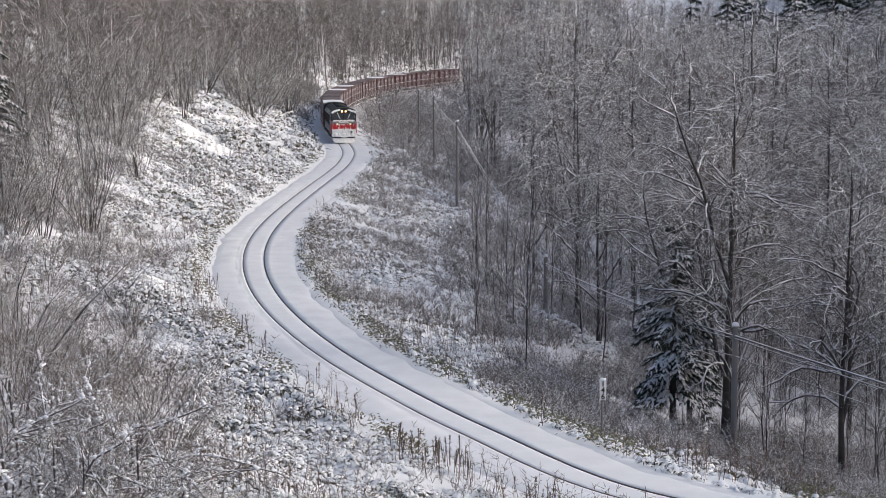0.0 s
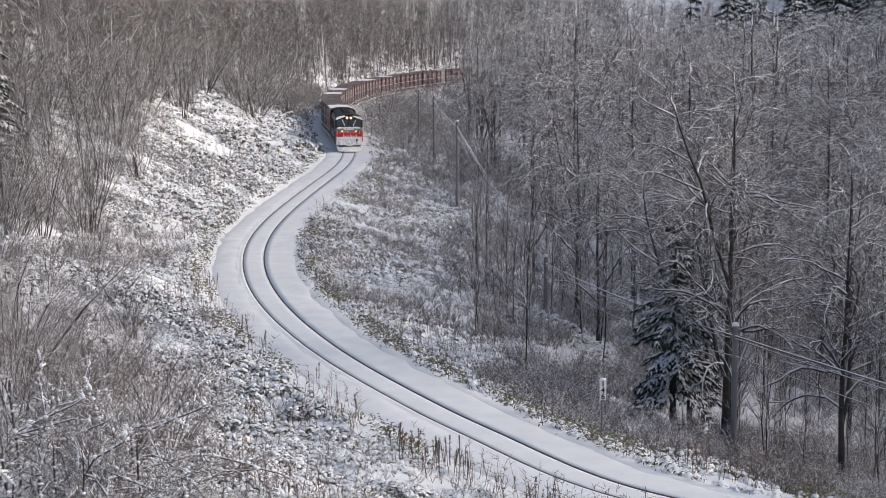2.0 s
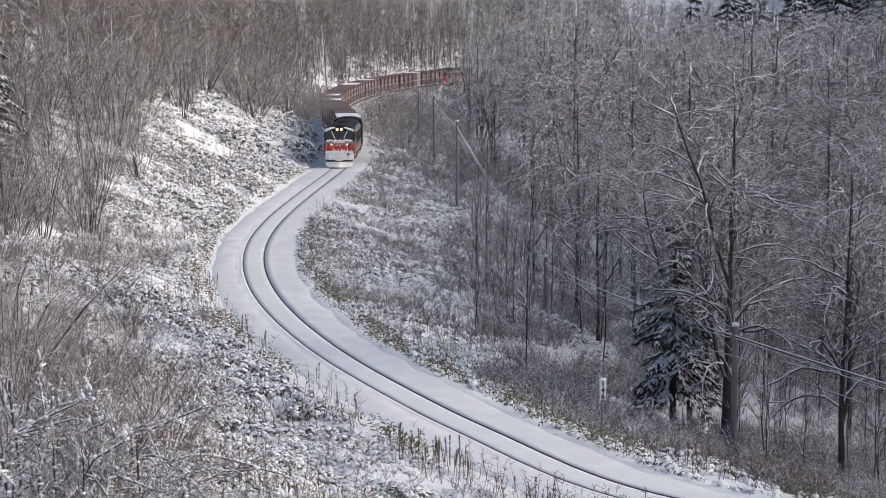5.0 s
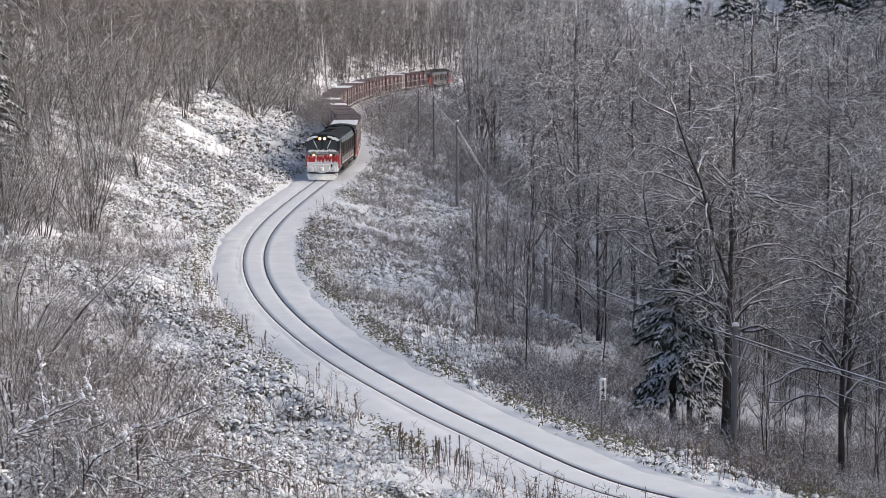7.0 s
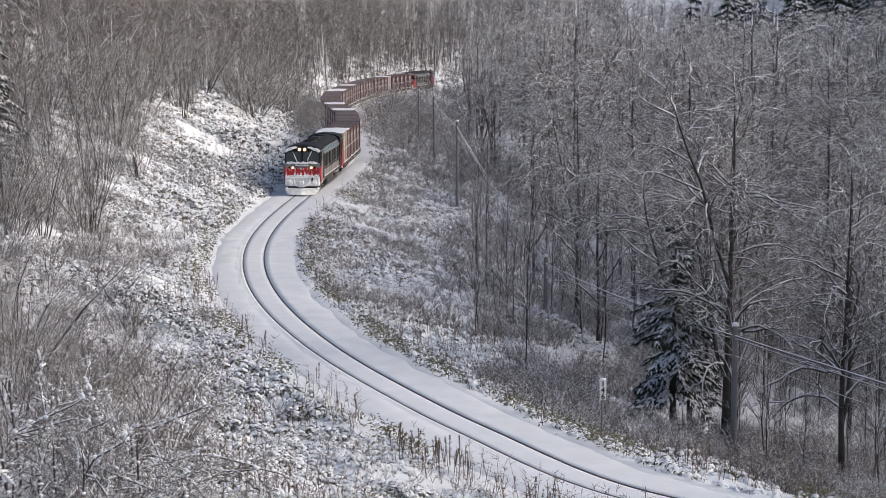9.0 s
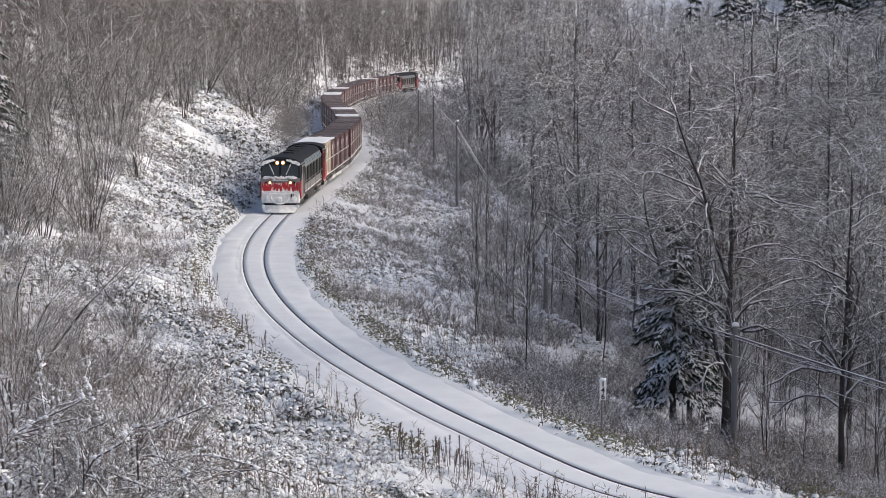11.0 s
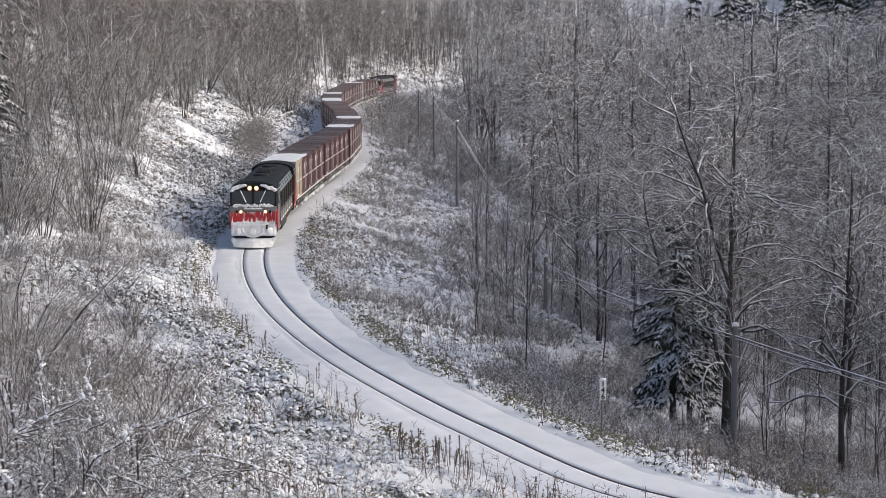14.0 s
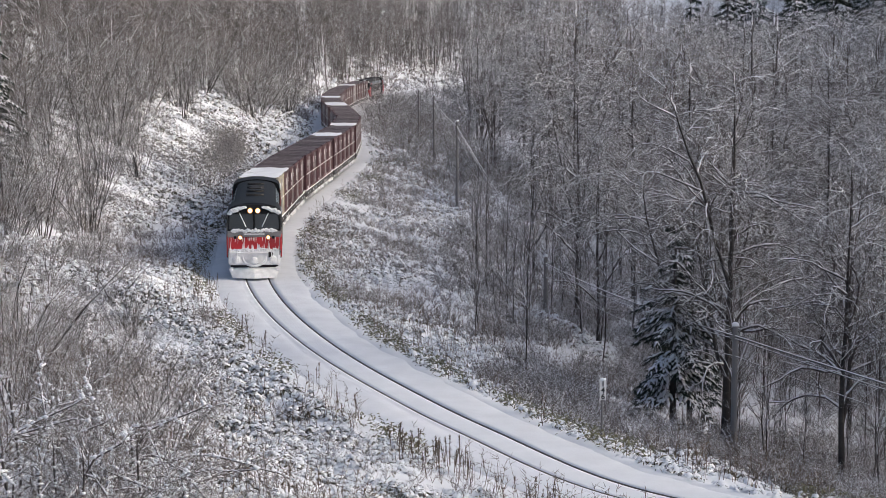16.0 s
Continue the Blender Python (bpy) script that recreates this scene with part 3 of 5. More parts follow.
def container(label, paint, roof_mat, snow):
    """A 12-foot freight container with its doors in the long sides, standing on z = 0."""
    c = empty("freight_container", label, "container", "containers on the train")
    lx, ly, lz = 2.42, 3.68, 2.5
    part("body", box(lx - 0.1, ly - 0.1, lz - 0.08, 0, 0, lz / 2, 0.02), paint, c)
    bm = bmesh.new()
    box(lx - 0.04, ly - 0.04, 0.06, 0, 0, lz - 0.07, 0.02, bm)
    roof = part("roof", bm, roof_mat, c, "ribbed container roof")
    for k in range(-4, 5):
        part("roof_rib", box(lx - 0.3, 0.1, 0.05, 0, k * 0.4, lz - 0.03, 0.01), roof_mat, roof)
    for sx in (-1, 1):
        for sy in (-1, 1):
            part("corner_post", box(0.14, 0.14, lz, sx * (lx / 2 - 0.07), sy * (ly / 2 - 0.07), lz / 2, 0.02), paint, c)
        part("top_rail", box(0.08, ly - 0.28, 0.14, sx * (lx / 2 - 0.04), 0, lz - 0.1, 0.02), paint, c)
        part("bottom_rail", box(0.08, ly - 0.28, 0.16, sx * (lx / 2 - 0.04), 0, 0.09, 0.02), paint, c)
        for sy in (-1, 1):
            door = part("side_door", box(0.05, 1.15, lz - 0.42, sx * (lx / 2 - 0.035), sy * 0.6, lz / 2, 0.015), paint, c)
            part("lock_bar", rod((sx * (lx / 2 + 0.01), sy * 0.16, 0.2), (sx * (lx / 2 + 0.01), sy * 0.16, lz - 0.2), 0.025, 6), PALE, door)
            if sy > 0:
                part("marking", box(0.012, 0.34, 0.42, sx * (lx / 2 - 0.004), 0.66, 1.86, 0), WHITE, door, "white marking panel")
            for k in range(2):
                part("marking", box(0.012, 0.5 - 0.14 * k, 0.06, sx * (lx / 2 - 0.004), sy * 0.66, 1.5 - 0.13 * k if sy > 0 else 1.95 - 0.13 * k, 0), WHITE, door, "white lettering bar")
            bm = bmesh.new()
            for k in range(3):
                box(0.06, 0.07, lz - 0.4, sx * (lx / 2 - 0.04), sy * (1.3 + 0.12 * k), lz / 2, 0, bm)
            part("side_rib", bm, paint, c)
        part("frost_line", box(0.012, ly - 0.5, 0.07, sx * (lx / 2 + 0.005), 0, 1.12, 0), SNOW_PACK, c, "line of snow along the side rail")
        for k in (-1, 0, 1):
            part("end_rib", box(0.12, 0.06, lz - 0.3, k * 0.7, sx * (ly / 2 - 0.03), lz / 2, 0.01), paint, c)
    if snow:
        rng = random.Random(int(snow * 100))
        bm = bmesh.new()
        bmesh.ops.create_grid(bm, x_segments=18, y_segments=26, size=0.5, matrix=Matrix.Translation((0, 0, lz + 0.005)) @ Matrix.Diagonal((lx - 0.06, ly - 0.06, 1, 1)))
        for v in bm.verts:
            e = min(1, (lx / 2 - abs(v.co.x)) / 0.12, (ly / 2 - abs(v.co.y)) / 0.12)
            v.co.z += max(-0.03, 0.05 * e + 0.09 * noise.noise((v.co.x * 1.2, v.co.y * 3.0, snow * 9)) - 0.015)
        part("roof_snow", bm, SNOW, c, "snow lying on the container roof")
    return c


def build_train():
    lead, wheels = engine("snow-caked red and grey diesel locomotive with lit headlights", True)
    tail = engine("red and grey diesel locomotive pushing at the rear, lights off", False)[0]
    movers = [(lead, ENGINE_LEN / 2, 6.4, 0.0), (tail, ENGINE_LEN * 1.5 + 10 * WAGON_LEN, 6.4, 0.0)]
    first, wheels_w = wagon()
    wagons = [first] + [copy_thing(first, Matrix()) for _ in range(9)]
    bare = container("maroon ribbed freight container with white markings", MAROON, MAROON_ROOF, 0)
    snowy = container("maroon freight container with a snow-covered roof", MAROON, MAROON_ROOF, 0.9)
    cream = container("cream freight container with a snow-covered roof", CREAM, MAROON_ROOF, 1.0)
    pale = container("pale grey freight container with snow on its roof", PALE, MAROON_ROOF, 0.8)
    used = set()
    white_roofs = {0, 1, 11, 15, 26, 27, 32, 44}
    for i, w in enumerate(wagons):
        mid = ENGINE_LEN + (i + 0.5) * WAGON_LEN
        movers.append((w, mid, 7.1, 0.0))
        for k in range(5):
            j = i * 5 + k
            kind = cream if j == 0 else pale if j == 44 else snowy if j in white_roofs else bare
            c = kind if kind.name not in used else copy_thing(kind, Matrix())
            used.add(kind.name)
            movers.append((c, mid, 7.1, (2 - k) * 3.9))
    return movers, wheels


MOVERS, WHEELS = build_train()


def exhaust_plume():
    """A thin grey drift of exhaust beside the leading engine's tail: puffs of loose specks."""
    rng = np.random.default_rng(9)
    plume = empty("exhaust_plume", "thin drift of grey exhaust smoke beside the engine", "smoke")
    for k in range(7):
        f = (k + 0.5) / 7
        n = int(2000 + 3200 * f)
        c = np.array([1.9 + 2.8 * f, -5.0 - 15 * f, 4.9 + 0.5 * math.sin(k * 2.1) - 1.0 * f]) + rng.normal(0, 1, (n, 3)) * (0.4 + 0.75 * f)
        size = rng.uniform(0.02, 0.04, (n, 1, 1))
        v = c[:, None] + rng.normal(0, 1, (n, 3, 3)) * size
        ob = new("smoke_puff", mesh_of("smoke_puff", v.reshape(-1, 3), np.arange(n * 3).reshape(-1, 3), SMOKE))
        ob.parent = plume
        tagged(ob, kind="stuff")
    return plume


MOVERS.append((exhaust_plume(), ENGINE_LEN + 2.0, 6.4, 0.0))


# ---- plants: branches as tapered tubes ----
def unit(v):
    return v / np.maximum(np.linalg.norm(v, axis=-1, keepdims=True), 1e-9)


def tubes(p0, r0, p1, r1, sides, rng):
    """Tapered tubes; with r1 None, cones that end in a point. Triangles."""
    p0, p1 = np.asarray(p0, float), np.asarray(p1, float)
    r0 = np.asarray(r0, float)
    d = unit(p1 - p0)
    ref = np.where(np.abs(d[:, 2:3]) > 0.95, np.array([[1.0, 0, 0]]), np.array([[0, 0, 1.0]]))
    a = unit(np.cross(d, ref))
    b = np.cross(a, d)
    n = len(p0)
    ph = rng.random(n) * 2 * np.pi if sides == 3 else np.full(n, np.pi / 2)
    ring = []
    for k in range(sides):
        w = ph + 2 * np.pi * k / sides
        ring.append(a * np.cos(w)[:, None] + b * np.sin(w)[:, None])
    low = [p0 + q * r0[:, None] for q in ring]
    if r1 is None:
        v = np.stack(low + [p1], 1)
        m = sides + 1
        f = [(k, (k + 1) % sides, sides) for k in range(sides)]
    else:
        r1 = np.asarray(r1, float)
        v = np.stack(low + [p1 + q * r1[:, None] for q in ring], 1)
        m = 2 * sides
        f = []
        for k in range(sides):
            k2 = (k + 1) % sides
            f += [(k, k2, sides + k2), (k, sides + k2, sides + k)]
    f = np.array(f)[None] + (np.arange(n) * m)[:, None, None]
    return v.reshape(-1, 3), f.reshape(-1, 3)


def slivers(p0, r, p1, rng):
    """The finest twigs: one thin triangle each."""
    d = unit(p1 - p0)
    a = unit(np.cross(d, rng.normal(size=d.shape)))
    v = np.stack([p0 - a * r[:, None], p0 + a * r[:, None], p1], 1)
    return v.reshape(-1, 3), np.arange(len(p0) * 3).reshape(-1, 3)


class Soup:
    """Gathers triangles for one mesh."""

    def __init__(self):
        self.v, self.f, self.n = [], [], 0

    def add(self, v, f):
        self.v.append(v)
        self.f.append(f + self.n)
        self.n += len(v)

    def mesh(self, name, mat, smooth_shade=False):
        return mesh_of(name, np.vstack(self.v), np.vstack(self.f), mat, smooth_shade)


def branch_out(rng, p, d, r, number, t_lo, t_hi, length, angle, lift, radius, segs, wobble=0.18, bend=0.0):
    """From parent chains p (n, k, 3) grows number children each; returns chains of segs pieces and radii."""
    n, k = p.shape[:2]
    t = rng.uniform(t_lo, t_hi, (n, number)) * (k - 1)
    i = np.minimum(t.astype(int), k - 2)
    fr = (t - i)[..., None]
    idx = np.arange(n)[:, None]
    base = p[idx, i] * (1 - fr) + p[idx, i + 1] * fr
    along = unit(p[idx, i + 1] - p[idx, i])
    rad = r[idx, i] * (1 - fr[..., 0]) + r[idx, i + 1] * fr[..., 0]
    side = unit(np.cross(along, rng.normal(size=along.shape)))
    ang = rng.normal(angle[0], angle[1], (n, number))[..., None]
    dirn = unit(along * np.cos(ang) + side * np.sin(ang) + np.array([0, 0, lift]))
    rest = 1 - 0.6 * t / (k - 1)
    ln = rng.uniform(length[0], length[1], (n, number)) * rest
    base, dirn, ln, rad = base.reshape(-1, 3), dirn.reshape(-1, 3), ln.ravel(), rad.ravel()
    chain = [base]
    cur = dirn
    for s in range(segs):
        cur = unit(cur + rng.normal(0, wobble, cur.shape) + np.array([0, 0, lift * 0.25 - bend * s]))
        chain.append(chain[-1] + cur * (ln / segs)[:, None])
    c = np.stack(chain, 1)
    start = np.minimum(rad * 0.75, radius)
    rr = start[:, None] * np.linspace(1, 0.38, segs + 1)[None]
    return c, rr


def chain_mesh(soup, c, r, sides, rng, pointed=True):
    k = c.shape[1]
    for s in range(k - 1):
        if pointed and s == k - 2:
            v, f = tubes(c[:, s], r[:, s], c[:, s + 1], None, sides, rng)
        else:
            v, f = tubes(c[:, s], r[:, s], c[:, s + 1], r[:, s + 1], sides, rng)
        soup.add(v, f)


def stem(rng, h, r, lean=0.1, segs=9):
    z = np.linspace(0, h, segs + 1)
    w = np.cumsum(rng.normal(0, lean, (segs + 1, 2)), 0) * h / segs
    w -= w[0]
    return np.column_stack([w, z])[None], (r * (1 - 0.8 * (z / h) ** 0.9))[None]


def snow_strip(soup, c, r, rng, share=0.85, extra=0.012):
    """Snow lying along the upper side of branches, broken here and there."""
    for s in range(c.shape[1] - 1):
        d = unit(c[:, s + 1] - c[:, s])
        keep = (np.abs(d[:, 2]) < 0.78) & (rng.random(len(c)) < share)
        a, b = r[keep, s], r[keep, s + 1]
        up = np.array([[0, 0, 1.0]])
        k = c.shape[1] - 1
        e0, e1 = extra * (1 - 0.7 * s / k), extra * (1 - 0.7 * (s + 1) / k)
        soup.add(*tubes(c[keep, s] + up * (a * 0.9)[:, None], (a * 0.65 + e0) * rng.uniform(0.6, 1.2, len(a)), c[keep, s + 1] + up * (b * 0.9)[:, None],
                        (b * 0.65 + e1) * rng.uniform(0.35, 1.1, len(a)), 3, rng))


def crumbs(rng, c, size):
    """Small uneven lumps of snow: jittered octahedra."""
    n = len(c)
    o = np.array([(1, 0, 0), (0, 1, 0), (-1, 0, 0), (0, -1, 0), (0, 0, 1), (0, 0, -1)], float)
    v = c[:, None] + o[None] * np.asarray(size)[:, None, None] * rng.uniform(0.5, 1.4, (n, 6, 1)) * np.array([1.2, 1.2, 0.8])
    f = np.array([(0, 1, 4), (1, 2, 4), (2, 3, 4), (3, 0, 4), (1, 0, 5), (2, 1, 5), (3, 2, 5), (0, 3, 5)])[None] + (np.arange(n) * 6)[:, None, None]
    return v.reshape(-1, 3), f.reshape(-1, 3)


def along(rng, c, r, number):
    """Places on chains, a little above them."""
    n, k = c.shape[:2]
    i, j, t = rng.integers(0, n, number), rng.integers(0, k - 1, number), rng.random((number, 1))
    return c[i, j] * (1 - t) + c[i, j + 1] * t + np.array([0, 0, 1.0]) * r[i, j][:, None]


def big_tree(seed, h, r, spread, first=0.28, forks=1, limbs=20, subs=8, twigs=8, label="", fine=1.0, bark=TRUNK, lean=0.022, knobs=220, sprays=4):
    """A tall bare broad-leaved tree: trunk, crooked snow-laden limbs that arch over, a haze of twigs."""
    rng = np.random.default_rng(seed)
    tree = empty("bare_tree", label, "tree", "bare trees of the wood")
    trunk, wood, haze, white = Soup(), Soup(), Soup(), Soup()
    p, rr = stem(rng, h, r, lean)
    rr = rr * np.linspace(1, 0.55, rr.shape[1])[None]
    p[:, 0, 2] -= 0.5
    chain_mesh(trunk, p, rr, 8, rng)
    stems = [(p, rr)]
    for _ in range(forks - 1):
        q, qr = branch_out(rng, p, None, rr, 1, 0.12, 0.42, (h * 0.6, h * 0.8), (0.42, 0.12), 0.3, r * 0.7, 7, 0.1)
        chain_mesh(trunk, q, qr, 6, rng)
        stems.append((q, qr))
    for p, rr in stems:
        c1, r1 = branch_out(rng, p, None, rr, limbs // len(stems), first, 0.97, (spread * 0.7, spread * 1.35), (1.1, 0.25), 0.24, 0.062, 8, 0.19, 0.05)
        chain_mesh(wood, c1, r1, 4, rng)
        snow_strip(white, c1, r1, rng, 0.94, 0.02)
        c2, r2 = branch_out(rng, c1, None, r1, subs, 0.15, 0.97, (spread * 0.25, spread * 0.55), (0.8, 0.25), 0.06, 0.03, 4, 0.3, 0.04)
        chain_mesh(wood, c2, r2, 3, rng)
        snow_strip(white, c2, r2, rng, 0.85, 0.014)
        c3, r3 = branch_out(rng, c2, None, r2, twigs, 0.1, 1.0, (0.6, 1.7), (0.75, 0.3), 0.04, 0.0095 * fine, 2, 0.3)
        white.add(*crumbs(rng, along(rng, c2, r2, knobs), rng.uniform(0.012, 0.035, knobs)))
        white.add(*crumbs(rng, along(rng, c3, r3, knobs), rng.uniform(0.008, 0.022, knobs)))
        chain_mesh(haze, c3, r3, 3, rng)
        c4, r4 = branch_out(rng, c3, None, r3, sprays, 0.15, 0.95, (0.3, 0.9), (0.7, 0.3), 0.03, 0.0065 * fine, 1, 0.2)
        haze.add(*slivers(c4[:, 0], r4[:, 0], c4[:, 1], rng))
    for name, soup, mat, lab in (("trunk", trunk, bark, "dark bark trunk"), ("crown", wood, BARK, "spreading crooked dark limbs"), ("snow_load", white, SNOW_PAD, "snow lying along the limbs"),
                                 ("twig_spray", haze, TWIG, "haze of fine grey twigs")):
        ob = new(name, soup.mesh(name, mat))
        ob.parent = tree
        tagged(ob, lab, kind="stuff" if name in ("twig_spray", "snow_load") else "")
    return tree


def thicket(seed, h, stems, splay, name="thicket_shrub", label="", group="", mat=BRUSH, r=0.035, limbs=13, fine=1.0, base=0.45, sprays=4):
    """Many stems that rise from one foot, bow outwards and end in fans of fine twigs."""
    rng = np.random.default_rng(seed)
    top = empty(name, label, "shrub", group)
    wood, haze = Soup(), Soup()
    a = rng.random(stems) * 6.283
    t = splay * rng.uniform(0.1, 1.25, stems)
    out = np.column_stack([np.cos(a), np.sin(a), np.zeros(stems)])
    cur = unit(out * t[:, None] + np.array([0, 0, 1.0]))
    chain = [out * base * rng.random((stems, 1)) + np.array([0, 0, -0.35])]
    ln = h * rng.uniform(0.55, 1.0, stems) / 7
    for k in range(7):
        cur = unit(cur + out * (0.05 * k * splay) + rng.normal(0, 0.07, cur.shape))
        chain.append(chain[-1] + cur * ln[:, None])
    c0 = np.stack(chain, 1)
    r0 = np.linspace(1, 0.3, 8)[None] * (r * rng.uniform(0.5, 1.0, stems))[:, None]
    chain_mesh(wood, c0, r0, 4, rng)
    c1, r1 = branch_out(rng, c0, None, r0, limbs, 0.15, 0.98, (h * 0.16, h * 0.36), (0.7, 0.2), 0.06, r * 0.42, 3, 0.16, 0.03)
    chain_mesh(haze, c1, r1, 3, rng)
    c2, r2 = branch_out(rng, c1, None, r1, 6, 0.1, 1.0, (h * 0.06, h * 0.16), (0.6, 0.22), 0.05, 0.011 * fine, 1, 0.2)
    haze.add(*slivers(c2[:, 0], r2[:, 0], c2[:, 1], rng))
    c3, r3 = branch_out(rng, c2, None, r2, sprays, 0.1, 1.0, (h * 0.03, h * 0.09), (0.6, 0.25), 0.03, 0.008 * fine, 1, 0.2)
    haze.add(*slivers(c3[:, 0], r3[:, 0], c3[:, 1], rng))
    for nm, soup, m in (("stem", wood, TRUNK), ("twig_spray", haze, mat)):
        ob = new(nm, soup.mesh(nm, m))
        ob.parent = top
        tagged(ob, kind="stuff")
    return top


def sapling_soup(rng, h, r, limbs, twigs, stems=1, splay=0.12, mat=BRUSH, fine=1.0, up=0.28, plain=False):
    wood, haze = Soup(), Soup()
    for _ in range(stems):
        hh = h * rng.uniform(0.7, 1.0) if stems > 1 else h
        p, rr = stem(rng, hh, r * rng.uniform(0.6, 1), 0.16 if plain else 0.07, 6)
        if stems > 1:
            a, t = rng.uniform(0, 2 * np.pi), splay * rng.uniform(0.2, 1.6)
            z = p[0, :, 2]
            p[0, :, 0] += np.cos(a) * t * z + 0.25 * np.cos(a)
            p[0, :, 1] += np.sin(a) * t * z + 0.25 * np.sin(a)
        p[:, 0, 2] -= 0.4
        if plain:
            p, rr = p[:, ::3], rr[:, ::3]
        chain_mesh(wood, p, rr, 3 if plain else 4, rng)
        c1, r1 = branch_out(rng, p, None, rr, limbs, 0.12, 0.98, (h * 0.18, h * 0.38), (1.0 if plain else 0.85, 0.25), up, 0.02, 1 if plain else 2, 0.12)
        chain_mesh(haze, c1, r1 * (1.3 if plain else 1), 3, rng)
        c2, r2 = branch_out(rng, c1, None, r1, twigs, 0.1, 1.0, (h * 0.06, h * 0.15), (0.55, 0.2), up * 0.6, 0.011 * fine, 1, 0.12)
        haze.add(*slivers(c2[:, 0], r2[:, 0], c2[:, 1], rng))
    return wood, haze


def sapling(seed, name, label, group, **kw):
    rng = np.random.default_rng(seed)
    mat = kw.get("mat", BRUSH)
    wood, haze = sapling_soup(rng, **kw)
    top = empty(name, label, "shrub" if "shrub" in name else "tree", group)
    for nm, soup, m in (("stem", wood, BRUSH if mat is BRUSH else TRUNK), ("twig_spray", haze, mat)):
        ob = new(nm, soup.mesh(nm, m))
        ob.parent = top
        tagged(ob, kind="stuff")
    return top


def snowy_shrub(seed):
    """A tangled bush of crooked arching stems, with broken clumps of snow clinging to them."""
    rng = np.random.default_rng(seed)
    top = empty("snowy_shrub", "tangled bare shrub laden with clumps of snow", "shrub", "snowy shrubs on the near slope")
    wood, haze, pads = Soup(), Soup(), Soup()
    n, segs = 20, 10
    a = rng.random(n) * 6.28
    cur = np.column_stack([np.cos(a) * 0.5, np.sin(a) * 0.5, np.ones(n)])
    chain = [np.column_stack([np.cos(a) * 0.35, np.sin(a) * 0.35, np.full(n, -0.3)])]
    for s in range(segs):
        cur = unit(cur + np.column_stack([np.cos(a) * 0.14, np.sin(a) * 0.14, np.full(n, -0.15)]) + rng.normal(0, 0.3, (n, 3)))
        chain.append(chain[-1] + cur * 0.26 * rng.uniform(0.6, 1.25, n)[:, None])
    c0 = np.stack(chain, 1)
    r0 = np.linspace(0.02, 0.008, segs + 1)[None] * rng.uniform(0.5, 1.2, n)[:, None]
    chain_mesh(wood, c0, r0, 4, rng)
    c1, r1 = branch_out(rng, c0, None, r0, 12, 0.2, 1.0, (0.4, 1.1), (0.8, 0.3), 0.08, 0.009, 4, 0.36, 0.02)
    chain_mesh(wood, c1, r1, 3, rng)
    c2, r2 = branch_out(rng, c1, None, r1, 9, 0.1, 1.0, (0.2, 0.6), (0.7, 0.3), 0.12, 0.0048, 2, 0.3)
    chain_mesh(haze, c2, r2, 3, rng)
    c3, r3 = branch_out(rng, c2, None, r2, 2, 0.1, 1.0, (0.1, 0.35), (0.6, 0.3), 0.1, 0.0035, 1, 0.3)
    haze.add(*slivers(c3[:, 0], r3[:, 0], c3[:, 1], rng))
    for cc, ri, number, lo, hi in ((c0[:, 3:], r0[:, 3:], 900, 0.008, 0.034), (c1, r1, 1700, 0.006, 0.027), (c2, r2, 800, 0.004, 0.013)):
        pads.add(*crumbs(rng, along(rng, cc, ri, number), lo + (hi - lo) * rng.random(number) ** 2))
    snow_strip(pads, c0[:, 3:], r0[:, 3:], rng, 0.7, 0.004)
    snow_strip(pads, c1, r1, rng, 0.6, 0.0045)
    for nm, soup, m, lab in (("branch_tangle", wood, BARK, "crooked arching branches"), ("twig_spray", haze, RED_TWIG, ""), ("snow_load", pads, SNOW_PAD, "small clumps of snow")):
        ob = new(nm, soup.mesh(nm, m))
        ob.parent = top
        tagged(ob, lab, kind="stuff")
    return top


